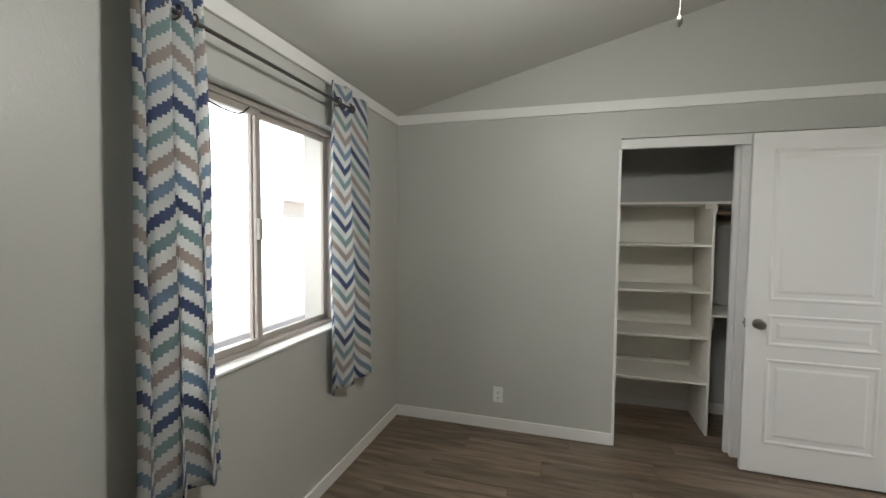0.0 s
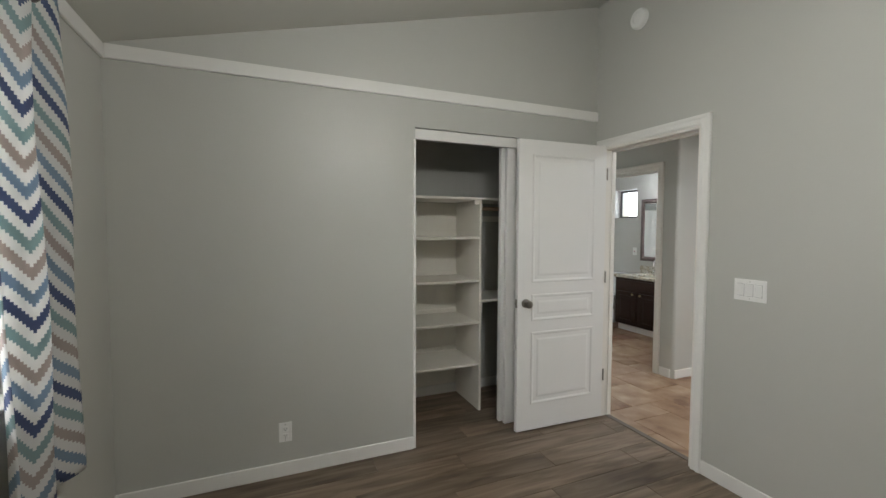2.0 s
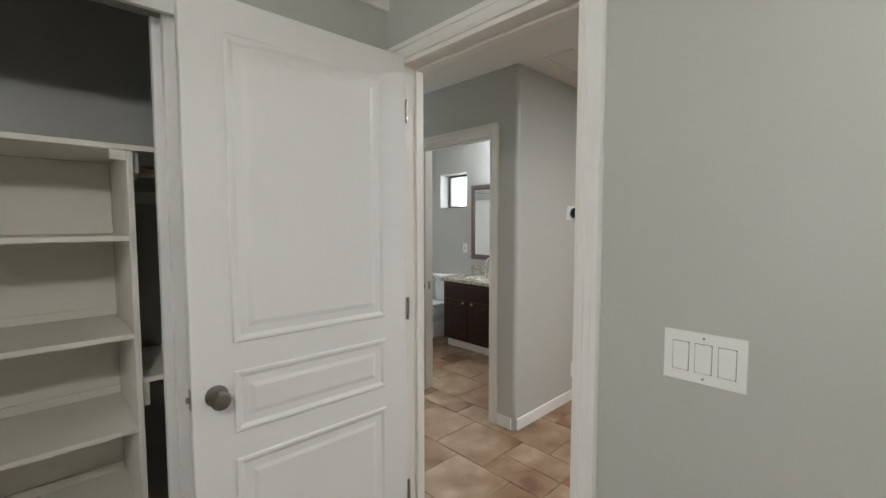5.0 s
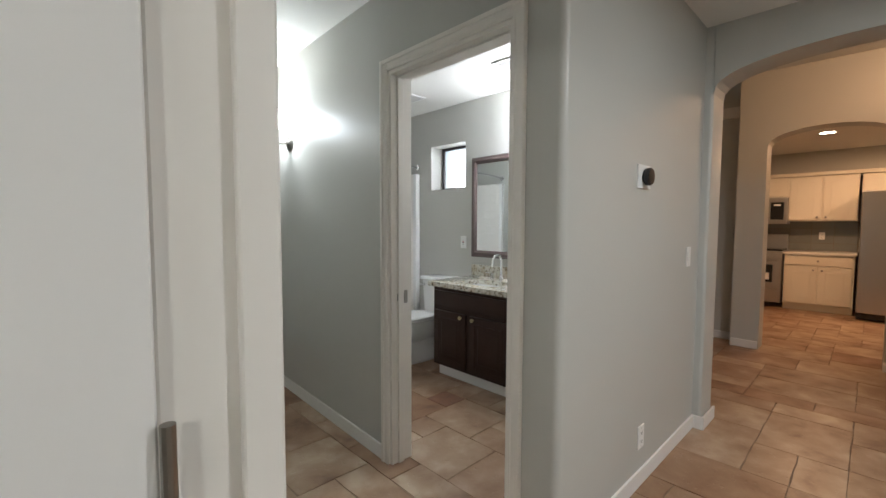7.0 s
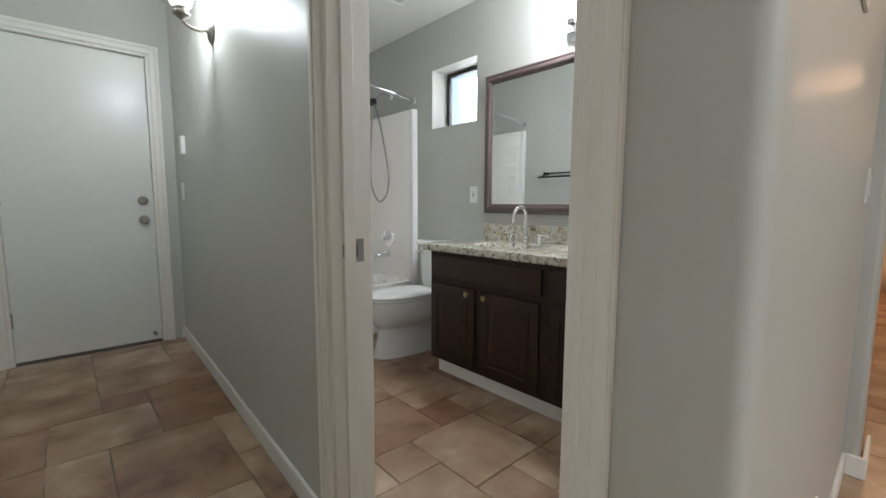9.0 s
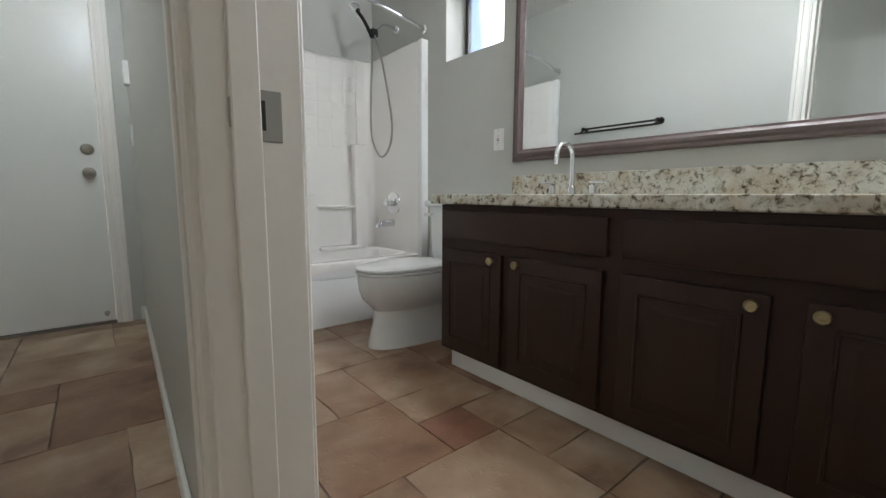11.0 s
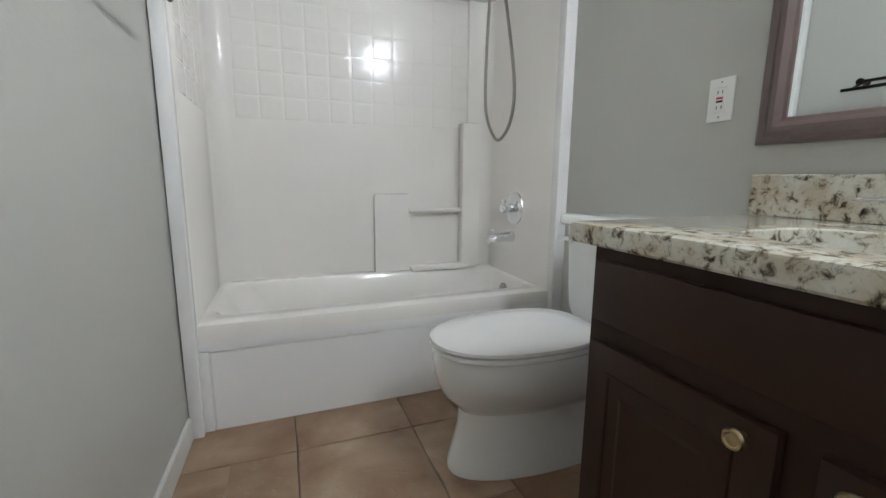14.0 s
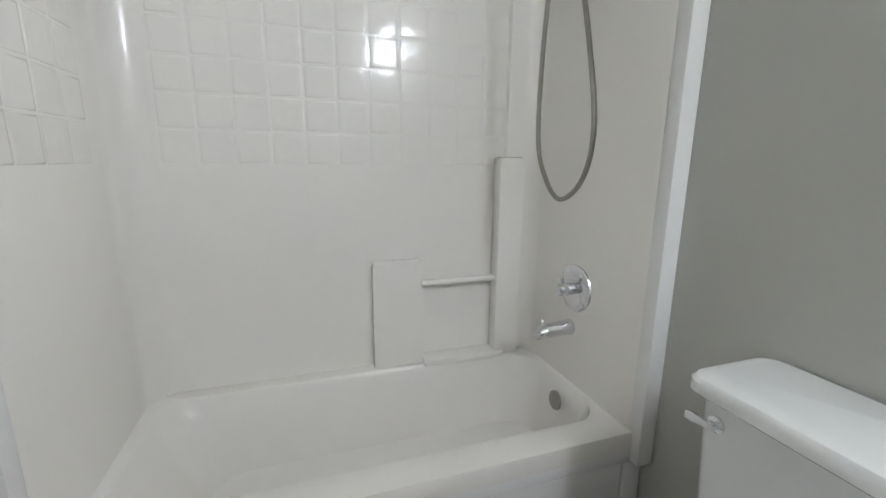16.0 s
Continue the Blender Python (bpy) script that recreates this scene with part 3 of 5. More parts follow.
part("window_frame", frame_rect(bmesh.new(), WX - 0.04, WX + 0.03, 2.992, 4.188, 0.937, 2.093, 0.028), ALU, win)
for y0, y1, dx in ((3.018, 3.565, 0.008), (3.53, 4.162, -0.018)):
    s = part("sash", frame_rect(bmesh.new(), WX + dx - 0.011, WX + dx + 0.011, y0, y1, 0.963, 2.067, 0.032), ALU, win)
    p = part("pane", box(bmesh.new(), WX + dx - 0.002, WX + dx + 0.002, y0 + 0.03, y1 - 0.03, 0.993, 2.037), PANE, s)
    p.visible_shadow = False
part("latch", box(bmesh.new(), WX + 0.02, WX + 0.038, 3.53, 3.55, 1.46, 1.56, 0.004), ALU, win)
part("window_sill", box(bmesh.new(), WX + 0.031, 1.098, 2.995, 4.185, 0.93, 0.944, 0.006), TRIM, win)
bm = tube(bmesh.new(), spline([(WX + 0.03, 3.14, 2.055), (WX + 0.035, 3.27, 2.015), (WX + 0.035, 3.41, 2.01), (WX + 0.03, 3.48, 2.055)]), 0.004, 6)
tagged(part("alarm_cable", bm, DARK), "black cable looping under the window head", "cable")

outlet_n = 0


def plate(name, label, category, m, w=0.072, h=0.117, kind="outlet"):
    """Wall plate facing +y of its own frame, with its sockets or rockers."""
    ob = thing(name, label, category)
    ob.matrix_basis = m
    part("cover", box(bmesh.new(), -w / 2, w / 2, 0, 0.006, -h / 2, h / 2, 0.0025), PLASTIC, ob)
    if kind == "outlet":
        for z in (-0.021, 0.021):
            f = part("socket", box(bmesh.new(), -0.017, 0.017, 0.005, 0.008, z - 0.014, z + 0.014, 0.002, 1), PLASTIC, ob)
            for x in (-0.007, 0.007):
                part("slot", box(bmesh.new(), x - 0.0012, x + 0.0012, 0.0075, 0.0086, z - 0.003, z + 0.007), DARK, f)
            part("slot", box(bmesh.new(), -0.0025, 0.0025, 0.0075, 0.0086, z - 0.011, z - 0.006), DARK, f)
    elif kind == "gfci":
        f = part("insert", box(bmesh.new(), -0.017, 0.017, 0.005, 0.009, -0.034, 0.034, 0.002, 1), PLASTIC, ob)
        part("reset_button", box(bmesh.new(), -0.009, 0.009, 0.0085, 0.0105, 0.001, 0.007), RED, f)
        part("test_button", box(bmesh.new(), -0.009, 0.009, 0.0085, 0.0105, -0.008, -0.002), DARK, f)
        for z in (0.02, -0.022):
            for x in (-0.007, 0.007):
                part("slot", box(bmesh.new(), x - 0.0012, x + 0.0012, 0.0085, 0.0096, z - 0.004, z + 0.005), DARK, f)
    elif kind == "blank":
        pass
    else:
        n = int(kind)
        for i in range(n):
            x = (i - (n - 1) / 2) * 0.046
            part("gap", box(bmesh.new(), x - 0.0173, x + 0.0173, 0.005, 0.0064, -0.0338, 0.0338), DARK, ob)
            part("rocker", box(bmesh.new(), x - 0.0165, x + 0.0165, 0.005, 0.0095, -0.033, 0.033, 0.002, 1), PLASTIC, ob)
    for z in (-h / 2 + 0.012, h / 2 - 0.012):
        part("screw", lathe(bmesh.new(), [(0.003, 0), (0.0028, 0.001)], pose(0, 0.006, z, -90), 8), NICKEL, ob)
    return ob


plate("wall_outlet", "white duplex outlet low on the greige wall", "outlet", pose(1.915, 5.02, 0.265, 0, 0, 180))
plate("light_switch", "white triple rocker switch plate beside the bedroom door", "switch", pose(4.25, 3.835, 1.155, 0, 0, 90), 0.165, 0.117, "3")
sm = thing("smoke_alarm", "round white smoke alarm high on the wall", "smoke alarm")
part("body", lathe(bmesh.new(), [(0.07, 0), (0.07, 0.014), (0.06, 0.03), (0.035, 0.034), (0.034, 0.03), (0.01, 0.031)], pose(4.25, 4.62, 2.945, 0, -90), 32), PLASTIC, sm, "", True)
part("vent_ring", lathe(bmesh.new(), [(0.062, 0.0), (0.062, 0.008), (0.05, 0.009), (0.05, 0.0)], pose(4.232, 4.62, 2.945, 0, -90), 32), TRIM, sm)

fan = thing("ceiling_light", "white ceiling light bowl with a beaded pull chain", "ceiling light")
cx, cy = 2.65, 3.103
part("stem", lathe(bmesh.new(), [(0.06, sl(cx) + 0.02), (0.06, sl(cx) - 0.04), (0.014, sl(cx) - 0.06), (0.014, 2.5), (0.09, 2.47), (0.1, 2.43)], pose(cx, cy, 0), 20), NICKEL, fan, "", True)
part("bowl", lathe(bmesh.new(), [(0.13, 2.43), (0.125, 2.4), (0.09, 2.36), (0.03, 2.345)], pose(cx, cy, 0), 24), SHADE, fan, "lit frosted bowl", True)
bm = bmesh.new()
for k in range(60):
    lathe(bm, [(0.0005, -0.0018), (0.0018, 0), (0.0005, 0.0018)], pose(cx, cy, 2.345 - 0.0049 * k), 6)
part("pull_chain", bm, NICKEL, fan, "beaded metal pull chain")
part("pull_knob", lathe(bmesh.new(), [(0.002, 0.012), (0.007, 0.008), (0.009, 0.0), (0.007, -0.008), (0.004, -0.012), (0.001, -0.016)], pose(cx, cy, 2.045), 14), NICKEL, fan, "", True)

# closet
clo = tagged(new("closet_trim"), "white closet header and jamb strips", "trim", kind="structure")
part("header", box(bmesh.new(), 2.737, 4.138, 5.038, 5.06, 2.075, 2.143, 0.003), TRIM, clo)
part("jamb", box(bmesh.new(), 2.72, 2.738, 5.014, 5.137, 0, 2.068, 0.002), TRIM, clo)
part("track", box(bmesh.new(), 2.74, 4.138, 5.05, 5.13, 2.085, 2.129), NICKEL, clo)
for n, (xa, xb, ya) in enumerate(((3.445, 4.13, 5.12), (3.465, 4.135, 5.068))):
    sd = thing("sliding_closet_door", "flat white sliding closet door pushed aside behind the open door", "closet door", "sliding closet doors")
    part("panel", box(bmesh.new(), xa, xb, ya, ya + 0.034, 0.012, 2.09, 0.003), DOORW, sd)
org = thing("closet_organizer", "white closet shelving with five open shelves and an upright divider", "shelving")
SY0, SY1 = 5.375, 5.83
part("divider", box(bmesh.new(), 3.402, 3.421, SY0, SY1, 0, 1.712, 0.0015, 1), SHELF, org)
part("top_shelf", box(bmesh.new(), 2.56, 4.25, SY0, SY1, 1.714, 1.733, 0.0015, 1), SHELF, org)
for z in (1.42, 1.075, 0.735, 0.395):
    part("shelf", box(bmesh.new(), 2.56, 3.401, SY0, SY1, z - 0.019, z, 0.0015, 1), SHELF, org)
    part("cleat", box(bmesh.new(), 2.562, 3.4, SY1 - 0.019, SY1, z + 0.001, z + 0.035), SHELF, org)
part("back_panel", box(bmesh.new(), 2.562, 3.4, SY1 - 0.005, SY1 - 0.001, 0.02, 1.712), SHELF, org)
part("low_shelf", box(bmesh.new(), 3.422, 4.25, SY0, SY1, 0.89, 0.909, 0.0015, 1), SHELF, org)
part("cleat", box(bmesh.new(), 3.422, 3.442, SY0 + 0.02, SY1, 0.8, 0.889), SHELF, org)
part("cleat", box(bmesh.new(), 3.422, 3.44, SY0 + 0.03, SY1, 1.64, 1.712), SHELF, org)
part("back_cleat", box(bmesh.new(), 3.465, 4.24, SY1 - 0.019, SY1, 1.55, 1.6), SHELF, org)
part("hanging_rod", lathe(bmesh.new(), [(0.016, 0), (0.016, 0.79)], pose(3.455, 5.56, 1.655, 0, 90), 14), WOODROD, org, "wooden hanging rod", True)
part("rod_cup", lathe(bmesh.new(), [(0.026, 0), (0.026, 0.012), (0.018, 0.014)], pose(3.44, 5.56, 1.655, 0, 90), 14), PLASTIC, org)
part("front_rod_bracket", box(bmesh.new(), 3.357, 3.401, SY0 + 0.005, SY0 + 0.03, 1.68, 1.713), SHELF, org)

bm = box(bmesh.new(), 4.296, 4.336, 4.16, 4.912, -0.004, 0.006, 0.003)
tagged(part("threshold_strip", bm, RUBBER), "dark transition strip between planks and tile", "threshold", kind="structure")

# outside the window
haze = tagged(part("backdrop", box(bmesh.new(), -60.2, -60, -200, 500, -0.5, 200), glow("bright_sky", (1.0, 1.0, 1.0), 2.2)), "overexposed white sky", "backdrop", kind="structure")
fence = tagged(part("block_fence", box(bmesh.new(), -2.4, -2.2, -6, 14, -0.35, 1.35), STUCCO), "sunlit white stucco garden wall", "wall")
nh = thing("neighbour_house", "pale neighbouring house with a grey hipped roof, its colour lightened for overexposure", "house")
part("wall", box(bmesh.new(), -12, -6, 4, 16, -0.35, 2.3), STUCCO, nh)
bm = rings(bmesh.new(), [[(-12.5, 3.5, 2.3), (-5.5, 3.5, 2.3), (-5.5, 16.5, 2.3), (-12.5, 16.5, 2.3)], [(-9.2, 7, 4.0), (-8.8, 7, 4.0), (-8.8, 13, 4.0), (-9.2, 13, 4.0)]])
# Roof colour lightened to stand for the overexposed glare outside.
part("roof", bm, mat("washed_out_roof_tile", (0.62, 0.62, 0.66), 0.9, bump=0.5, scale=20), nh)

# ---- hall ----
gd = tagged(new("door_1"), "flat white garage door with nickel deadbolt and knob, closed", "door", kind="structure")
part("leaf", box(bmesh.new(), 4.662, 5.463, 9.0, 9.044, 0.018, 2.112, 0.002, 1), GDOOR, gd)
for z in (0.3, 1.09, 1.88):
    part("hinge", lathe(bmesh.new(), [(0.007, -0.05), (0.007, 0.05)], pose(4.66, 8.995, z), 10), NICKEL, gd)
k = part("knob", lathe(bmesh.new(), [(0.034, 0), (0.034, 0.006), (0.013, 0.012), (0.012, 0.03), (0.025, 0.04), (0.029, 0.052), (0.022, 0.066), (0.006, 0.07)], pose(5.4, 9.0, 0.94, 90), 24), NICKEL, gd, "brushed nickel knob", True)
part("deadbolt", lathe(bmesh.new(), [(0.033, 0), (0.033, 0.01), (0.024, 0.018), (0.02, 0.019)], pose(5.4, 9.0, 1.08, 90), 24), NICKEL, gd, "round nickel deadbolt", True)
part("thumb_turn", box(bmesh.new(), 5.396, 5.404, 8.965, 8.985, 1.065, 1.095, 0.002), NICKEL, gd)
part("door_stop", lathe(bmesh.new(), [(0.014, 0), (0.014, 0.008), (0.006, 0.012), (0.006, 0.045), (0.01, 0.048), (0.01, 0.056)], pose(5.42, 9.0, 0.07, 90), 14), NICKEL, gd, "", True)
part("sill", box(bmesh.new(), 4.662, 5.463, 8.985, 9.1, -0.003, 0.014, 0.003), RUBBER, gd)

sc = thing("wall_sconce", "nickel wall sconce with a lit bell-shaped glass shade", "wall lamp", at=(HX1 + 0.045, 7.585, 1.915))
part("backplate", lathe(bmesh.new(), [(0.06, 0), (0.058, 0.008), (0.045, 0.016), (0.02, 0.022), (0.012, 0.03)], pose(0, 0, 0, 0, -90), 28), NICKEL, sc, "", True)
part("arm", tube(bmesh.new(), spline([(-0.02, 0, 0), (-0.06, 0, -0.012), (-0.11, 0, 0.0), (-0.13, 0, 0.03)], 6), 0.008, 10), NICKEL, sc, "", True)
part("cup", lathe(bmesh.new(), [(0.01, 0.0), (0.02, 0.01), (0.038, 0.02), (0.04, 0.03), (0.03, 0.04), (0.034, 0.055), (0.03, 0.06)], pose(-0.13, 0, 0.02), 24), NICKEL, sc, "", True)
bm = rings(bmesh.new(), [[(-0.13 + r * math.cos(a), r * math.sin(a), z) for a in (2 * math.pi * i / 28 for i in range(28))] for r, z in ((0.032, 0.075), (0.045, 0.09), (0.055, 0.13), (0.065, 0.17), (0.088, 0.215), (0.084, 0.215), (0.06, 0.17), (0.04, 0.09))], True, False)
shade = part("shade", bm, SHADE, sc, "lit white glass bell shade", True)
shade.visible_shadow = False

ws = thing("door_stop", "small white round door stop on the hall wall", "door stop")
part("base", lathe(bmesh.new(), [(0.03, 0), (0.03, 0.006), (0.02, 0.012)], pose(HX0 + 0.036, 8.1, 0.98, 0, 90), 20), PLASTIC, ws, "", True)
part("bumper", lathe(bmesh.new(), [(0.016, 0.012), (0.022, 0.03), (0.02, 0.042), (0.006, 0.046)], pose(HX0 + 0.036, 8.1, 0.98, 0, 90), 20), PLASTIC, ws, "", True)

al = thing("alarm_sensor", "small white alarm box on the hall wall", "alarm sensor")
part("case", box(bmesh.new(), HX1 + 0.055, HX1 + 0.083, 8.53, 8.6, 1.4, 1.52, 0.004), PLASTIC, al)
part("led", box(bmesh.new(), HX1 + 0.0535, HX1 + 0.056, 8.56, 8.566, 1.49, 1.496), RED, al)
plate("light_switch", "white single rocker switch on the hall wall", "switch", pose(HX1 + 0.084, 8.7, 1.15, 0, 0, 90), 0.072, 0.117, "1")
th = thing("thermostat", "round black thermostat on a white square backplate", "thermostat", at=(6.255, 5.285, 1.543))
part("backplate", box(bmesh.new(), -0.075, 0.075, -0.008, 0, -0.055, 0.055, 0.003), PLASTIC, th)
part("ring", lathe(bmesh.new(), [(0.036, 0), (0.041, 0.006), (0.042, 0.024), (0.038, 0.028)], pose(0.005, -0.008, 0.0, 90), 32), BLACK, th, "dark glossy ring", True)
part("face", lathe(bmesh.new(), [(0.038, 0), (0.037, 0.0025), (0.02, 0.0035)], pose(0.005, -0.036, 0.0, 90), 32), BLACK, th, "black glass face", True)
plate("light_switch", "white single rocker switch near the arch", "switch", pose(6.99, 5.285, 1.125, 0, 0, 180), 0.072, 0.117, "1")
plate("wall_outlet", "white outlet low on the hall wall", "outlet", pose(6.325, 5.285, 0.25, 0, 0, 180))
st = thing("strike_plate", "nickel strike plate in the bathroom door lining", "strike plate")
part("plate", box(bmesh.new(), 5.565, 5.628, 6.2785, 6.2835, 0.885, 0.955, 0.001, 1), NICKEL, st)
part("lip", box(bmesh.new(), 5.558, 5.57, 6.275, 6.283, 0.9, 0.94, 0.002, 1), NICKEL, st)
part("hole", box(bmesh.new(), 5.582, 5.605, 6.2775, 6.279, 0.9, 0.94), DARK, st)


def grille(name, label, x, y, z, w, d, slats, along="y"):
    g = thing(name, label, "vent", at=(x, y, z))
    bm = bmesh.new()
    for a in ((-w / 2, w / 2, -d / 2, -d / 2 + 0.02), (-w / 2, w / 2, d / 2 - 0.02, d / 2), (-w / 2, -w / 2 + 0.02, -d / 2 + 0.02, d / 2 - 0.02), (w / 2 - 0.02, w / 2, -d / 2 + 0.02, d / 2 - 0.02)):
        box(bm, *a, -0.012, 0, 0.002, 1)
    part("frame", bm, PLASTIC, g)
    part("backing", box(bmesh.new(), -w / 2 + 0.01, w / 2 - 0.01, -d / 2 + 0.01, d / 2 - 0.01, -0.003, -0.001), DARK, g)
    for i in range(slats):
        f = (i + 0.5) / slats
        bm = bmesh.new()
        if along == "y":
            xx = -w / 2 + 0.02 + (w - 0.04) * f
            rings(bm, [[(xx - 0.008, yy, -0.003), (xx + 0.004, yy, -0.011), (xx + 0.005, yy, -0.01), (xx - 0.007, yy, -0.002)] for yy in (-d / 2 + 0.02, d / 2 - 0.02)])
        else:
            yy = -d / 2 + 0.02 + (d - 0.04) * f
            rings(bm, [[(xx, yy - 0.008, -0.003), (xx, yy + 0.004, -0.011), (xx, yy + 0.005, -0.01), (xx, yy - 0.007, -0.002)] for xx in (-w / 2 + 0.02, w / 2 - 0.02)])
        part("slat", bm, PLASTIC, g)
    return g


grille("ceiling_vent", "white slatted air register in the hall ceiling", 5.75, 5.02, HZ, 0.36, 0.2, 8, "x")
grille("ceiling_vent", "white slatted air register in the bathroom ceiling", 6.72, 6.38, 2.5, 0.18, 0.3, 6)
grille("exhaust_fan", "square white slatted exhaust fan in the bathroom ceiling", 6.74, 7.63, 2.5, 0.24, 0.26, 9)

# ---- kitchen beyond the arches ----
before_kitchen = set(bpy.data.objects)
KX = 12.6


def cab_door(bm_parent, y0, y1, z0, z1, x, knob_y, knob_z):
    d = part("door", box(bmesh.new(), x - 0.02, x, y0, y1, z0, z1, 0.003, 1), KCAB, bm_parent)
    bm = bmesh.new()
    def lp(i, dd):
        return [(x - 0.02 - dd, y, z) for y, z in ((y0 + i, z0 + i), (y1 - i, z0 + i), (y1 - i, z1 - i), (y0 + i, z1 - i))]
    rings(bm, [lp(0.05, 0.0005), lp(0.055, -0.006), lp(0.07, -0.006), lp(0.085, 0.002)], False, True)
    part("raised_panel", bm, KCAB, d)
    part("knob", lathe(bmesh.new(), [(0.006, 0), (0.006, 0.012), (0.015, 0.02), (0.012, 0.028)], pose(x - 0.02, knob_y, knob_z, 0, -90), 14), NICKEL, d, "", True)


def base_cabinet(y0, y1, label):
    c = thing("base_cabinet", label, "cabinet", "kitchen cabinets")
    part("body", box(bmesh.new(), KX, 13.24, y0, y1, 0.1, 0.86), KCAB, c)
    part("toe_kick", box(bmesh.new(), KX + 0.05, 13.24, y0, y1, 0, 0.1), KCAB, c)
    m = (y0 + y1) / 2
    part("drawer", box(bmesh.new(), KX - 0.02, KX, y0 + 0.02, y1 - 0.02, 0.7, 0.84, 0.004, 1), KCAB, c)
    part("drawer_knob", lathe(bmesh.new(), [(0.006, 0), (0.006, 0.012), (0.015, 0.02), (0.012, 0.028)], pose(KX - 0.02, m, 0.77, 0, -90), 14), NICKEL, c, "", True)
    cab_door(c, y0 + 0.02, m - 0.01, 0.12, 0.68, KX, m - 0.05, 0.63)
    cab_door(c, m + 0.01, y1 - 0.02, 0.12, 0.68, KX, m + 0.05, 0.63)


def wall_cabinet(y0, y1, z0, z1, doors, label):
    c = thing("wall_cabinet", label, "cabinet", "kitchen cabinets")
    part("body", box(bmesh.new(), 12.93, 13.24, y0, y1, z0, z1), KCAB, c)
    w = (y1 - y0) / doors
    for i in range(doors):
        a = y0 + i * w
        cab_door(c, a + 0.015, a + w - 0.015, z0 + 0.015, z1 - 0.015, 12.93, a + w - 0.05 if i == 0 else a + 0.05, z0 + 0.06)


base_cabinet(4.79, 5.58, "cream raised-panel base cabinet with drawer")
wall_cabinet(4.8, 5.6, 1.375, 2.075, 2, "cream raised-panel wall cabinet over the counter")
wall_cabinet(5.6, 6.36, 1.76, 2.075, 2, "short cream cabinet over the microwave")
wall_cabinet(3.9, 4.77, 1.8, 2.075, 2, "short cream cabinet over the refrigerator")
tagged(boxpart("crown_moulding", (12.89, 13.245, 3.9, 6.37, 2.077, 2.135), KCAB, bevel=0.012), "cream crown moulding along the wall cabinets", "moulding")
tagged(boxpart("kitchen_counter", (KX - 0.04, 13.235, 4.77, 5.6, 0.862, 0.9), QUARTZ, bevel=0.005), "white kitchen counter slab", "counter")
spl = struct("backsplash", box(bmesh.new(), 13.236, 13.248, 4.78, 6.4, 0.9, 1.37), GROUT, "grey glass tile backsplash", "backsplash")
for r in range(4):
    for q in range(6):
        y = 4.79 + q * 0.27
        boxpart("tile", (13.23, 13.237, y, y + 0.266, 0.905 + r * 0.116, 0.905 + r * 0.116 + 0.112), SPLASH, spl)
plate("wall_outlet", "white outlet on the grey backsplash", "outlet", pose(13.23, 5.2, 1.14, 0, 0, 90))
ra = thing("range_cooker", "stainless steel and black gas range", "stove")
part("body", box(bmesh.new(), KX, 13.22, 5.61, 6.36, 0.08, 0.9), STEEL, ra)
d = part("oven_door", box(bmesh.new(), KX - 0.03, KX, 5.62, 6.35, 0.3, 0.78, 0.006), STEEL, ra)
part("window", box(bmesh.new(), KX - 0.033, KX - 0.028, 5.72, 6.25, 0.4, 0.68), BLACK, d)
part("handle", tube(bmesh.new(), [(KX - 0.06, y, 0.74) for y in (5.66, 6.0, 6.31)], 0.011), STEEL, d)
part("label_sheet", box(bmesh.new(), KX - 0.036, KX - 0.0335, 5.76, 5.9, 0.44, 0.55), PLASTIC, d)
part("drawer", box(bmesh.new(), KX - 0.03, KX, 5.62, 6.35, 0.09, 0.285, 0.006), STEEL, ra)
part("cooktop", box(bmesh.new(), KX, 13.13, 5.615, 6.355, 0.901, 0.925, 0.005), BLACK, ra)
part("backguard", box(bmesh.new(), 13.13, 13.22, 5.615, 6.355, 0.901, 1.16, 0.01), STEEL, ra)
for y in (5.68, 5.8, 6.17, 6.29):
    part("knob", lathe(bmesh.new(), [(0.02, 0), (0.018, 0.025)], pose(KX - 0.005, y, 0.84, 0, -90), 14), STEEL, ra)
mw = thing("microwave", "stainless steel microwave with black window", "microwave")
part("body", box(bmesh.new(), 12.85, 13.24, 5.605, 6.355, 1.33, 1.755, 0.005), STEEL, mw)
part("window", box(bmesh.new(), 12.846, 12.85, 5.86, 6.3, 1.4, 1.68), BLACK, mw)
part("control_panel", box(bmesh.new(), 12.846, 12.85, 5.65, 5.82, 1.4, 1.68), BLACK, mw)
part("display", box(bmesh.new(), 12.844, 12.8465, 5.69, 5.78, 1.62, 1.65), PLASTIC, mw)
fr = thing("refrigerator", "stainless steel refrigerator with black dispenser", "refrigerator")
part("body", box(bmesh.new(), 12.33, 13.2, 3.85, 4.75, 0.03, 1.78), BLACK, fr)
part("toe_grille", box(bmesh.new(), 12.29, 12.33, 3.86, 4.74, 0.02, 0.1), BLACK, fr)
for y0, y1 in ((4.38, 4.75), (3.85, 4.37)):
    part("door", box(bmesh.new(), 12.25, 12.325, y0, y1, 0.11, 1.78, 0.012), STEEL, fr)
part("dispenser", box(bmesh.new(), 12.893, 12.251, 4.43, 4.68, 0.98, 1.38, 0.004), BLACK, fr)
for ob in set(bpy.data.objects) - before_kitchen:
    if ob.parent is None:
        ob.location.y -= 0.11
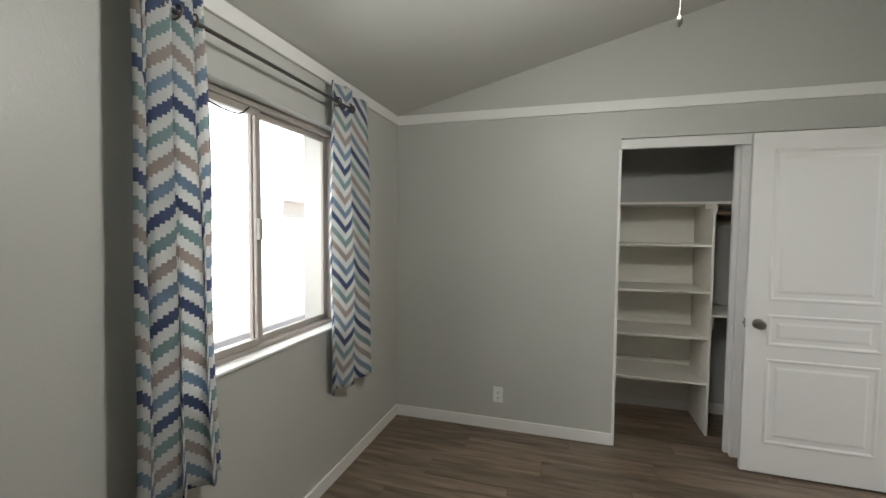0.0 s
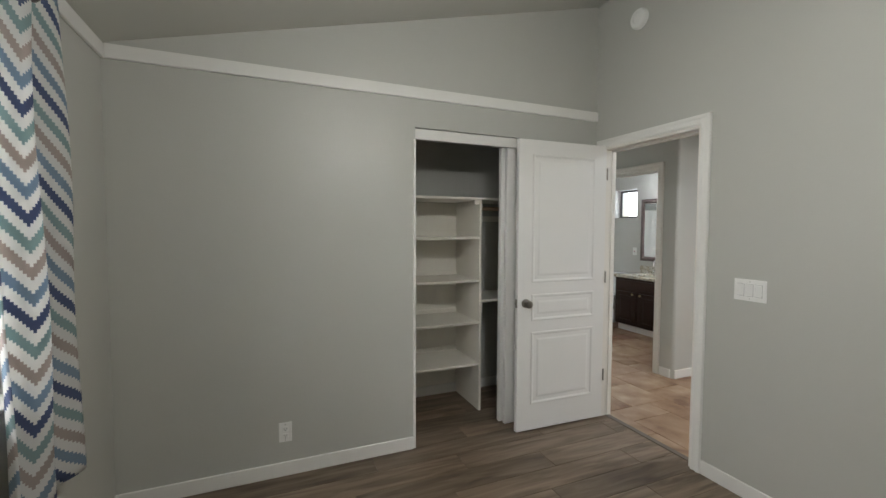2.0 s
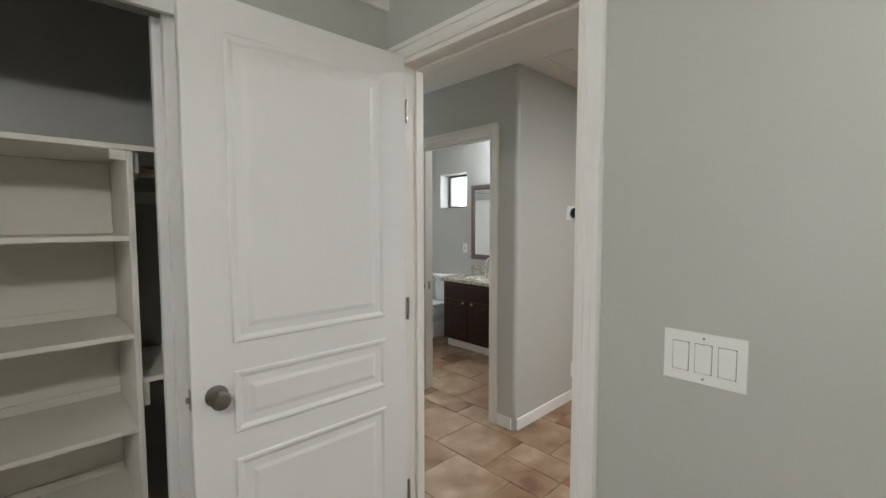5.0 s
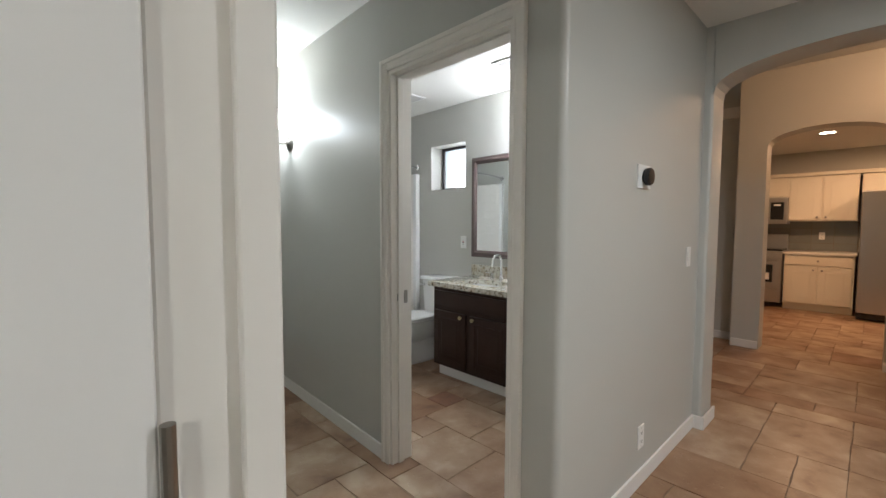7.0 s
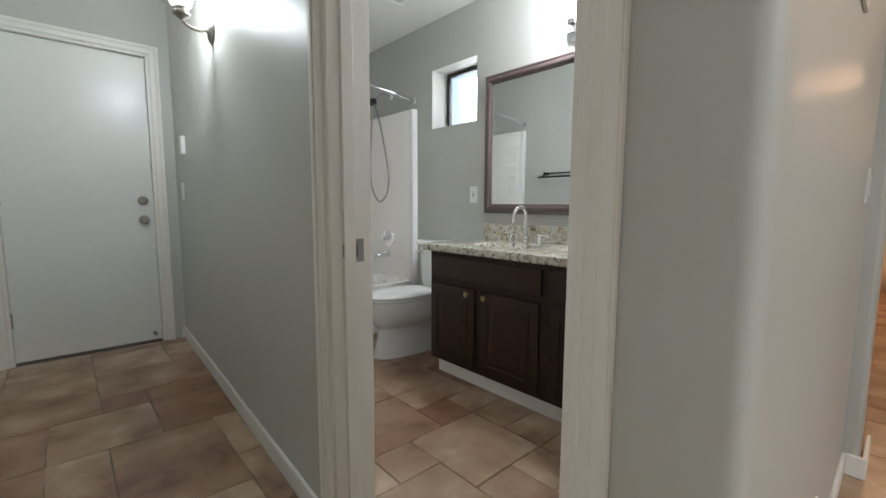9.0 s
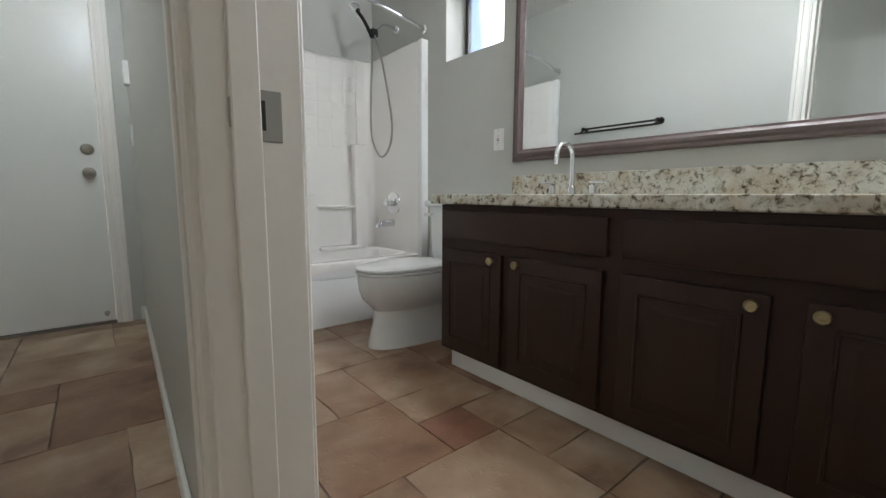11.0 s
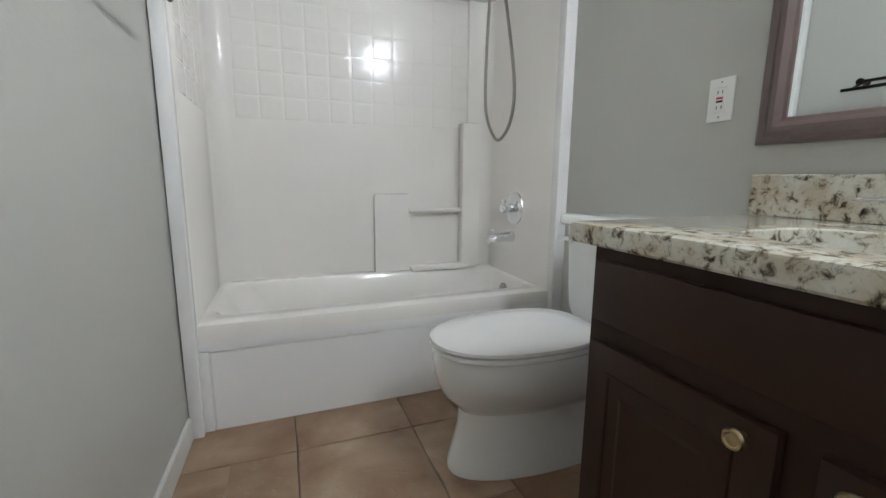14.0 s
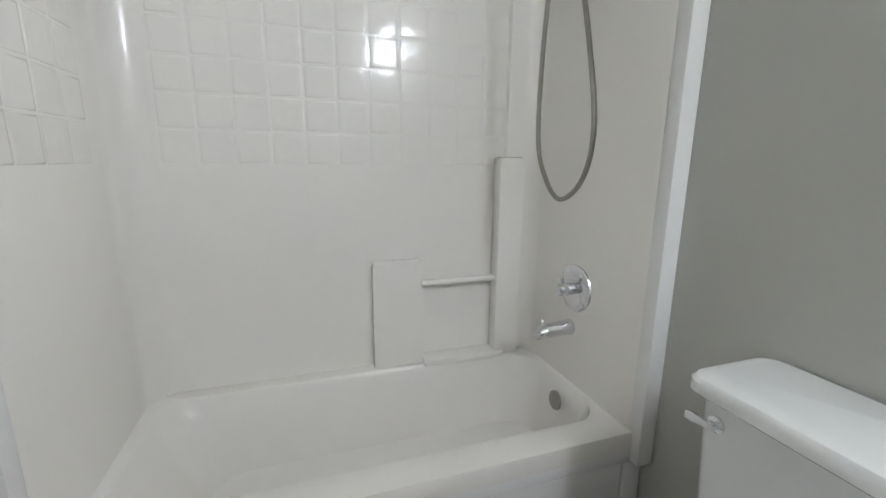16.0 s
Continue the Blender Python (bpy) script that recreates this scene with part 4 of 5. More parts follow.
# Fittings for these lamps: kitchen (11.5, 4.98) is seen, the others are invented.
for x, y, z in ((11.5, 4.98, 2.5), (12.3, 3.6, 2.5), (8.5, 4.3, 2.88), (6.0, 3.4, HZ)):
    dl = thing("recessed_and_added_light", "lit round recessed ceiling light, three of the four added out of view", "ceiling light", "recessed ceiling lights", (x, y, z))
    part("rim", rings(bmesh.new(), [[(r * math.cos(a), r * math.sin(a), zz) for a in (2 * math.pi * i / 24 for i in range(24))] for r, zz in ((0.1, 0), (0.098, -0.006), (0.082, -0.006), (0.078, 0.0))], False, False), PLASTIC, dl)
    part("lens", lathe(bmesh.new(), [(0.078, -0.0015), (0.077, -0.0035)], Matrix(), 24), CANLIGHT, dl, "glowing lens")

# ---- bathroom ----
bw = tagged(new("window_2"), "small high bathroom window with a dark frame and frosted pane", "window", kind="structure")
part("window_frame", frame_rect(bmesh.new(), 7.39, 7.425, 7.337, 7.828, 1.672, 2.123, 0.026), DFRAME, bw)
p = part("pane", box(bmesh.new(), 7.405, 7.409, 7.36, 7.805, 1.695, 2.1), FROST, bw)
p.visible_shadow = False

# vanity
van = thing("vanity_cabinet", "dark brown painted vanity cabinet with raised-panel doors", "cabinet")
VX, VY0, VY1 = 6.655, 5.402, 7.167
bm = wall_cells(bmesh.new(), "y", VY1 - 0.02, VY1, VX, RX1 - 0.002, 0.095, 0.775)
box(bm, VX, VX + 0.02, VY0, VY1 - 0.02, 0.095, 0.775)
box(bm, VX + 0.02, RX1 - 0.002, VY0, VY1 - 0.02, 0.095, 0.56)
part("body", bm, BROWN, van)
part("toe_kick", box(bmesh.new(), VX + 0.04, RX1 - 0.01, VY0, VY1 - 0.03, 0.0, 0.095), TRIM, van, "scuffed white toe kick board")


def van_front(y0, y1, z0, z1, name, raised):
    bm = box(bmesh.new(), VX - 0.02, VX - 0.0005, y0, y1, z0, z1, 0.005, 2)
    d = part(name, bm, BROWN, van, smooth=True)
    if raised:
        bm = bmesh.new()
        def lp(i, dd):
            return [(VX - 0.02 - dd, y, z) for y, z in ((y0 + i, z0 + i), (y1 - i, z0 + i), (y1 - i, z1 - i), (y0 + i, z1 - i))]
        rings(bm, [lp(0.052, 0.0004), lp(0.054, 0.004), lp(0.06, 0.004), lp(0.064, -0.005), lp(0.074, -0.005), lp(0.098, 0.003)], False, True)
        part("raised_panel", bm, BROWN, d)
    return d


for y0, y1, ky in ((6.78, 7.143, 6.822), (6.345, 6.735, 6.69), (5.912, 6.285, 5.945), (5.45, 5.845, 5.815)):
    d = van_front(y0, y1, 0.115, 0.578, "door", True)
    part("knob", lathe(bmesh.new(), [(0.007, 0), (0.006, 0.01), (0.014, 0.015), (0.0165, 0.022), (0.014, 0.027), (0.011, 0.0275), (0.009, 0.0255), (0.003, 0.0275)], pose(VX - 0.02, ky, 0.552, 0, -90), 20), BRASS, d, "antique brass ribbed knob", True)
for y0, y1 in ((6.335, 7.145), (5.45, 6.285)):
    van_front(y0, y1, 0.622, 0.748, "drawer_front", False)


def counter():
    """Granite slab with an eased edge and an oval cut-out."""
    x0, x1, y0, y1, z0, z1 = 6.622, RX1 - 0.001, 5.401, 7.215, 0.777, 0.82
    cx, cy, ra, rb = 6.885, 6.77, 0.15, 0.21
    N = 64
    inner, outer = [], []
    for i in range(N):
        a = 2 * math.pi * i / N
        c, s = math.cos(a), math.sin(a)
        e = (abs(c) ** 3.2 + abs(s) ** 3.2) ** (-1 / 3.2)
        inner.append((cx + ra * c * e, cy + rb * s * e))
        k = min(((x1 - cx) / c if c > 1e-9 else 1e9), ((x0 - cx) / c if c < -1e-9 else 1e9), ((y1 - cy) / s if s > 1e-9 else 1e9), ((y0 - cy) / s if s < -1e-9 else 1e9))
        outer.append([cx + k * c, cy + k * s])
    for tx in (x0, x1):
        for ty in (y0, y1):
            j = min(range(N), key=lambda q: (outer[q][0] - tx) ** 2 + (outer[q][1] - ty) ** 2)
            outer[j] = [tx, ty]
    def off(p, d):
        return (min(max(p[0], x0 + d), x1 - d * 0), min(max(p[1], y0 + d * 0), y1 - d))
    bm = bmesh.new()
    loops = [[(*p, z0) for p in inner], [(*p, z1 - 0.003) for p in inner], [(p[0] + (p[0] - cx) * 0.015, p[1] + (p[1] - cy) * 0.015, z1) for p in inner],
             [(*off(p, 0.007), z1) for p in outer], [(*off(p, 0.002), z1 - 0.0025) for p in outer], [(*off(p, 0.0), z1 - 0.008) for p in outer],
             [(*off(p, 0.0), z0 + 0.005) for p in outer], [(*off(p, 0.004), z0) for p in outer], [(*p, z0) for p in inner]]
    rings(bm, loops, False, False)
    bmesh.ops.remove_doubles(bm, verts=bm.verts, dist=1e-5)
    ct = tagged(part("granite_countertop", bm, GRANITE, smooth=True), "speckled beige, black and grey granite countertop on the vanity", "countertop")
    bm = bmesh.new()
    def ov(f, z):
        return [(cx + (x - cx) * f, cy + (y - cy) * f, z) for x, y in inner]
    rings(bm, [ov(1.08, z0 - 0.001), ov(1.02, z0 - 0.002), ov(0.99, z0 - 0.03), ov(0.92, z0 - 0.09), ov(0.7, z0 - 0.125), ov(0.12, z0 - 0.135)], False, True)
    sk = thing("sink", "white oval undermount sink", "sink")
    b = part("bowl", bm, PORC, sk, smooth=True)
    sd = b.modifiers.new("thick", "SOLIDIFY")
    sd.thickness = 0.006
    part("drain", lathe(bmesh.new(), [(0.024, 0), (0.022, 0.003), (0.008, 0.002)], pose(cx, cy, z0 - 0.135), 20), CHROME, sk)


counter()
tagged(part("granite_backsplash", box(bmesh.new(), RX1 - 0.022, RX1, 5.401, 7.228, 0.8205, 0.925, 0.003), GRANITE), "granite upstand behind the vanity top", "backsplash")
fa = thing("faucet", "chrome gooseneck basin faucet with two lever handles", "faucet", at=(7.09, 6.77, 0.82))
part("base", lathe(bmesh.new(), [(0.024, 0), (0.024, 0.006), (0.018, 0.009), (0.018, 0.035), (0.014, 0.04)], Matrix(), 24), CHROME, fa, "", True)
part("spout", tube(bmesh.new(), [(0, 0, 0.03), (0, 0, 0.15)] + [(-0.06 + 0.06 * math.cos(a), 0, 0.165 + 0.06 * math.sin(a)) for a in (math.pi * k / 16 for k in range(17))] + [(-0.122, 0, 0.13)], 0.0115, 16), CHROME, fa, "", True)
for s in (-1, 1):
    h = part("handle", lathe(bmesh.new(), [(0.022, 0), (0.022, 0.005), (0.016, 0.008), (0.016, 0.04), (0.012, 0.044), (0.006, 0.05), (0.006, 0.055)], pose(0, s * 0.105, 0), 20), CHROME, fa, "", True)
    part("lever", box(bmesh.new(), -0.011, 0.011, min(s * 0.09, s * 0.175), max(s * 0.09, s * 0.175), 0.052, 0.06, 0.003), CHROME, h, "", True)

mi = thing("wall_mirror", "large mirror in a moulded dark brown frame above the vanity", "mirror")
MY0, MY1, MZ0, MZ1 = 5.56, 7.232, 1.0, 1.945
part("glass", box(bmesh.new(), RX1 - 0.012, RX1 - 0.008, MY0 + 0.055, MY1 - 0.055, MZ0 + 0.055, MZ1 - 0.055), MIRROR, mi, "silvered mirror glass")
bm = bmesh.new()
prof = [(0.0, 0.001), (0.0, 0.02), (0.008, 0.027), (0.02, 0.024), (0.03, 0.03), (0.042, 0.03), (0.05, 0.022), (0.054, 0.018), (0.062, 0.016), (0.066, 0.008)]
rings(bm, [[(RX1 - d, y, z) for y, z in ((MY0 + i, MZ0 + i), (MY1 - i, MZ0 + i), (MY1 - i, MZ1 - i), (MY0 + i, MZ1 - i))] for i, d in prof], False, False)
part("frame", bm, MFRAME, mi, "moulded dark brown wooden frame")

vl = thing("vanity_light", "chrome vanity light bar with lit glass shades above the mirror", "wall lamp")
part("bar", box(bmesh.new(), RX1 - 0.02, RX1, 5.96, 6.6, 2.0, 2.06, 0.006), CHROME, vl)
for y in (6.5, 6.27, 6.04):
    part("arm", tube(bmesh.new(), spline([(RX1 - 0.02, y, 2.03), (RX1 - 0.09, y, 2.02), (RX1 - 0.125, y, 2.05)], 6), 0.008, 10), CHROME, vl, "", True)
    part("cup", lathe(bmesh.new(), [(0.012, 0), (0.03, 0.006), (0.032, 0.03), (0.028, 0.032)], pose(RX1 - 0.125, y, 2.04), 20), CHROME, vl, "", True)
    bm = rings(bmesh.new(), [[(RX1 - 0.125 + r * math.cos(a), y + r * math.sin(a), z) for a in (2 * math.pi * i / 24 for i in range(24))] for r, z in ((0.03, 2.073), (0.045, 2.1), (0.055, 2.14), (0.07, 2.185), (0.066, 2.185), (0.04, 2.1))], True, False)
    sh = part("shade", bm, SHADE, vl, "lit frosted glass shade", True)
    sh.visible_shadow = False

plate("gfci_outlet", "white outlet with red and black test buttons by the mirror", "outlet", pose(RX1, 7.352, 1.135, 0, 0, 90), 0.075, 0.12, "gfci")

tb = thing("towel_bar", "black double towel bar on the bathroom wall", "towel bar")
for y in (7.12, 7.74):
    part("post", lathe(bmesh.new(), [(0.026, 0), (0.026, 0.006), (0.012, 0.012), (0.011, 0.05), (0.016, 0.055), (0.016, 0.068), (0.008, 0.072)], pose(5.681, y, 1.385, 0, 90), 18), BRONZE, tb, "", True)
    part("arm", tube(bmesh.new(), spline([(5.681 + 0.05, y, 1.38), (5.681 + 0.09, y, 1.36), (5.681 + 0.125, y, 1.345)], 5), 0.007, 8), BRONZE, tb, "", True)
part("bar", tube(bmesh.new(), [(5.681 + 0.06, y, 1.385) for y in (7.11, 7.43, 7.75)], 0.008, 10), BRONZE, tb, "", True)
part("outer_bar", tube(bmesh.new(), [(5.681 + 0.125, y, 1.345) for y in (7.08, 7.43, 7.78)], 0.008, 10), BRONZE, tb, "", True)

# toilet
to = thing("toilet", "white porcelain toilet with closed lid and lever tank", "toilet", at=(0, 7.575, 0))


def egg(x0, x1, w, z, n=36, flat=0.0, p=2.0):
    """Egg-shaped loop: rounded front at x0, fuller towards the back x1."""
    out = []
    for i in range(n):
        a = 2 * math.pi * i / n
        c, s = math.cos(a), math.sin(a)
        m = x0 + (x1 - x0) * 0.56
        x = m + (x1 - m) * abs(c) ** 0.75 if c > 0 else m - (m - x0) * abs(c) ** 0.95
        y = w * math.copysign(abs(s) ** (0.86 if c < 0 else 0.7), s)
        out.append((x, y, z))
    return out


part("bowl", rings(bmesh.new(), [egg(6.49, 7.12, 0.128, 0), egg(6.492, 7.12, 0.13, 0.02), egg(6.522, 7.11, 0.11, 0.14), egg(6.525, 7.1, 0.107, 0.2), egg(6.505, 7.08, 0.125, 0.225), egg(6.468, 7.07, 0.158, 0.262), egg(6.45, 7.05, 0.176, 0.31), egg(6.443, 7.04, 0.181, 0.37), egg(6.448, 7.03, 0.176, 0.397)]), PORC, to, "", True)
part("trapway", rings(bmesh.new(), [[(x, y * w, z0 + 0.0 + zz * h) for y, zz in ((-1, 0), (1, 0), (1, 0.8), (0.7, 1), (-0.7, 1), (-1, 0.8))] for x, w, z0, h in ((6.78, 0.1, 0.001, 0.3), (6.95, 0.115, 0.001, 0.26), (7.16, 0.105, 0.001, 0.37))]), PORC, to, "", True)
part("seat", rings(bmesh.new(), [egg(6.445, 6.97, 0.178, 0.399), egg(6.438, 6.975, 0.183, 0.404), egg(6.438, 6.975, 0.183, 0.412), egg(6.443, 6.97, 0.178, 0.416)]), SEATM, to, "", True)
part("lid", rings(bmesh.new(), [egg(6.442, 6.975, 0.179, 0.4185), egg(6.435, 6.98, 0.184, 0.424), egg(6.436, 6.98, 0.183, 0.434), egg(6.45, 6.97, 0.17, 0.442), egg(6.53, 6.9, 0.1, 0.446)]), SEATM, to, "closed white lid", True)
for s in (-1, 1):
    part("hinge_cap", box(bmesh.new(), 6.97, 7.005, s * 0.075 - 0.02, s * 0.075 + 0.02, 0.4, 0.425, 0.006), SEATM, to)
part("tank_shelf", box(bmesh.new(), 6.96, 7.2, -0.16, 0.16, 0.33, 0.396, 0.02), PORC, to, "", True)


def rrect(x0, x1, y0, y1, r, z, n=6):
    out = []
    for cx, cy, a0 in ((x1 - r, y1 - r, 0), (x0 + r, y1 - r, 90), (x0 + r, y0 + r, 180), (x1 - r, y0 + r, 270)):
        for k in range(n + 1):
            a = radians(a0 + 90 * k / n)
            out.append((cx + r * math.cos(a), cy + r * math.sin(a), z))
    return out


part("tank", rings(bmesh.new(), [rrect(7.035, 7.215, -0.165, 0.14, 0.03, 0.395), rrect(7.02, 7.215, -0.18, 0.155, 0.035, 0.45), rrect(7.005, 7.215, -0.19, 0.165, 0.035, 0.745)]), PORC, to, "", True)
part("tank_lid", rings(bmesh.new(), [rrect(6.99, 7.22, -0.203, 0.178, 0.035, 0.747), rrect(6.983, 7.222, -0.21, 0.185, 0.04, 0.753), rrect(6.983, 7.222, -0.21, 0.185, 0.04, 0.774), rrect(6.99, 7.22, -0.203, 0.178, 0.036, 0.783), rrect(7.01, 7.21, -0.185, 0.16, 0.03, 0.787)]), PORC, to, "", True)
lv = part("flush_lever", lathe(bmesh.new(), [(0.017, 0), (0.017, 0.006), (0.009, 0.012), (0.009, 0.02)], pose(7.006, 0.115, 0.7, 0, -90), 16), CHROME, to, "chrome flush lever", True)
part("handle", rings(bmesh.new(), [[(6.987 + dx, 0.115 + d, 0.7 + 0.0 + zz - 0.1 * max(0, d - 0.02)) for dx, zz in ((-0.004, -h), (0.004, -h), (0.004, h), (-0.004, h))] for d, h in ((-0.01, 0.006), (0.015, 0.007), (0.04, 0.01), (0.052, 0.008))]), CHROME, lv)

# tub and surround
tub = thing("bathtub_shower", "one-piece cream fibreglass bathtub and shower surround", "bathtub")
TX0, TX1, TY0, TY1 = 5.745, 7.185, 8.05, 8.7
RIM = 0.4


def oval(x0, x1, y0, y1, z, r):
    return rrect(x0, x1, y0, y1, r, z, 8)


bm = rings(bmesh.new(), [oval(5.715, 7.215, TY0, 8.72, 0.34, 0.012), oval(5.712, 7.218, TY0 - 0.002, 8.72, 0.38, 0.012), oval(5.716, 7.214, TY0 + 0.004, 8.72, RIM - 0.003, 0.012), oval(5.73, 7.2, TY0 + 0.014, 8.71, RIM, 0.02),
                         oval(5.77, 7.165, TY0 + 0.095, 8.655, RIM, 0.09), oval(5.785, 7.155, TY0 + 0.11, 8.645, RIM - 0.012, 0.1), oval(5.85, 7.14, TY0 + 0.13, 8.63, 0.26, 0.12), oval(5.93, 7.11, TY0 + 0.15, 8.61, 0.11, 0.12), oval(6.0, 7.07, TY0 + 0.2, 8.56, 0.085, 0.12)], False, True)
part("basin", bm, GELCOAT, tub, "deep cream basin", True)
bm = bmesh.new()
box(bm, 5.712, 7.218, TY0, TY0 + 0.02, 0.3, 0.345, 0.006)
box(bm, 5.712, 5.775, TY0, TY0 + 0.02, 0.0, 0.3, 0.004)
box(bm, 7.155, 7.218, TY0, TY0 + 0.02, 0.0, 0.3, 0.004)
part("apron", bm, APRON, tub, "white apron edge", True)
part("apron_panel", rings(bmesh.new(), [[(x, y, z) for x, z in ((5.77 + i, 0.0), (7.16 - i, 0.0), (7.16 - i, 0.305 - i), (5.77 + i, 0.305 - i))] for i, y in ((0, TY0 + 0.018), (0.0, TY0 + 0.012), (0.012, TY0 + 0.006), (0.02, TY0 + 0.006))], False, True), APRON, tub, "white recessed apron panel")
ST = 1.845
bm = bmesh.new()
# side walls, back wall and the rounded corners between them, drawn as one plan line lifted from the rim to the top
plan = [(5.716, 8.06), (5.742, 8.062), (5.75, 8.08), (5.752, 8.58)]
plan += [(5.842 - 0.09 * math.cos(a), 8.62 + 0.09 * math.sin(a)) for a in (math.pi / 2 * k / 6 for k in range(7))]
plan += [(7.035, 8.71), (7.04, 8.69), (7.08, 8.69)]
plan += [(7.108 + 0.06 * math.sin(a), 8.63 + 0.06 * math.cos(a)) for a in (math.pi / 2 * k / 6 for k in range(7))]
plan += [(7.168, 8.08), (7.174, 8.062), (7.222, 8.06)]
rings(bm, [[(x, y, z) for x, y in plan] for z in (RIM - 0.01, 0.7, 1.2, ST)], False, False, closed=False)
out = [(5.704, 8.06)] + [(5.704, 8.75), (7.225, 8.75)] + [(7.225, 8.06)]
part("surround", bm, GELCOAT, tub, "glossy cream surround walls", True)
bm = bmesh.new()
top = [(x, y) for x, y in plan]
rings(bm, [[(x, y, ST) for x, y in top], [(min(max(x + (x - 6.47) * 0.012, 5.703), 7.226), min(y + 0.03, 8.752), ST + 0.012) for x, y in top]], False, False, closed=False)
part("surround_lip", bm, GELCOAT, tub, "", True)
for x0, x1 in ((5.7, 5.745), (7.17, 7.228)):
    part("front_flange", box(bmesh.new(), x0 + 0.002, x1, 8.02, 8.066, 0.0 if x0 < 6 else 0.3, ST + 0.012, 0.006), APRON, tub, "white front flange", True)
# embossed tile field
PT = 0.108
pad = bmesh.new()


def pads(bm, make, cols, rows):
    for i in range(cols):
        for j in range(rows):
            g = 0.0028
            lp = lambda k, d: [make(i * PT + a, j * PT + b, d) for a, b in ((g + k, g + k), (PT - g - k, g + k), (PT - g - k, PT - g - k), (g + k, PT - g - k))]
            w = random.uniform(-0.0004, 0.0004)
            rings(bm, [lp(0, -0.001), lp(0.002, 0.0007 + w), lp(0.008, 0.0012 + w), lp(0.022, 0.001 - w), lp(0.038, 0.0013)], False, True)
    return bm


part("embossed_tiles", pads(bmesh.new(), lambda u, v, d: (5.86 + u, 8.71 - d, 1.175 + v), 11, 6), GELCOAT, tub, "embossed square tile pattern", True)
part("embossed_tiles", pads(bmesh.new(), lambda u, v, d: (5.7515 + d, 8.1 + u, 1.175 + v), 4, 6), GELCOAT, tub, "", True)
part("soap_block", rings(bmesh.new(), [[(x, y, z) for x, y in ((6.5 + i, 8.712), (6.5 + i, 8.672 + i), (6.695 - i, 8.672 + i), (6.695 - i, 8.712))] for z, i in ((RIM - 0.005, 0), (0.795, 0.0), (0.815, 0.004), (0.822, 0.014))]), GELCOAT, tub, "moulded soap ledge", True)
part("ledge", box(bmesh.new(), 6.69, 7.03, 8.63, 8.712, RIM - 0.005, 0.425, 0.01), GELCOAT, tub, "", True)
part("grab_bar", lathe(bmesh.new(), [(0.012, 0), (0.012, 0.33)], pose(6.685, 8.672, 0.73, 0, 90), 14), GELCOAT, tub, "", True)
part("pilaster", box(bmesh.new(), 6.992, 7.1, 8.645, 8.712, RIM - 0.005, 1.21, 0.014), GELCOAT, tub, "moulded corner column", True)

tv = thing("shower_valve", "chrome round shower valve with lever knob", "shower valve", at=(7.168, 8.37, 0.757))
part("escutcheon", lathe(bmesh.new(), [(0.085, 0), (0.083, 0.006), (0.06, 0.012), (0.03, 0.015)], pose(0, 0, 0, 0, -90), 36), CHROME, tv, "", True)
part("stem", lathe(bmesh.new(), [(0.022, 0.01), (0.02, 0.04), (0.024, 0.042), (0.024, 0.06), (0.02, 0.075), (0.008, 0.08)], pose(0, 0, 0, 0, -90), 20), CHROME, tv, "", True)
part("lever", box(bmesh.new(), -0.07, -0.055, -0.008, 0.008, -0.01, 0.045, 0.004), CHROME, tv, "", True)
ts = thing("tub_spout", "chrome tub spout with diverter pin", "tub spout", at=(7.168, 8.385, 0.607))
part("body", rings(bmesh.new(), [[(x, w * math.cos(a), z + h * math.sin(a)) for a in (2 * math.pi * k / 16 for k in range(16))] for x, w, h, z in ((0, 0.03, 0.03, 0), (-0.02, 0.028, 0.027, 0), (-0.09, 0.026, 0.025, -0.004), (-0.125, 0.024, 0.024, -0.01), (-0.14, 0.018, 0.014, -0.018))]), CHROME, ts, "", True)
part("diverter", lathe(bmesh.new(), [(0.004, 0), (0.004, 0.02), (0.007, 0.024), (0.004, 0.03)], pose(-0.115, 0, 0.01), 12), CHROME, ts)
ovf = thing("overflow_plate", "chrome overflow plate in the tub end", "overflow plate", at=(7.122, 8.375, 0.325))
part("disc", lathe(bmesh.new(), [(0.036, 0), (0.035, 0.006), (0.015, 0.009)], pose(0, 0, 0, 0, -84), 24), NICKEL, ovf, "", True)
part("screw", lathe(bmesh.new(), [(0.005, 0.009), (0.004, 0.011)], pose(0, 0, 0, 0, -84), 10), NICKEL, ovf)

sh = thing("hand_shower", "chrome hand shower on an arm with a long metal hose", "hand shower", at=(7.19, 8.4, 2.03))
RX = RX1 - 7.19
part("flange", lathe(bmesh.new(), [(0.03, 0), (0.028, 0.006), (0.012, 0.014)], pose(RX, 0, 0, 0, -90), 20), CHROME, sh, "", True)
part("shower_arm", tube(bmesh.new(), spline([(RX, 0, 0), (-0.06, 0, 0.01), (-0.13, -0.02, -0.03), (-0.17, -0.03, -0.07)], 6), 0.009, 10), CHROME, sh, "", True)
part("bracket", box(bmesh.new(), -0.205, -0.155, -0.06, -0.01, -0.115, -0.06, 0.012), DARK, sh, "black bracket", True)
part("wand", tube(bmesh.new(), spline([(-0.19, -0.035, -0.12), (-0.22, 0.02, 0.0), (-0.25, 0.07, 0.08)], 6), 0.013, 12), BRONZE, sh, "dark grip", True)
part("spray_face", lathe(bmesh.new(), [(0.014, 0.03), (0.03, 0.02), (0.045, 0.0), (0.044, -0.008), (0.02, -0.01)], Matrix.Translation((-0.26, 0.09, 0.095)) @ pose(0, 0, 0, -25, 40), 24), CHROME, sh, "", True)
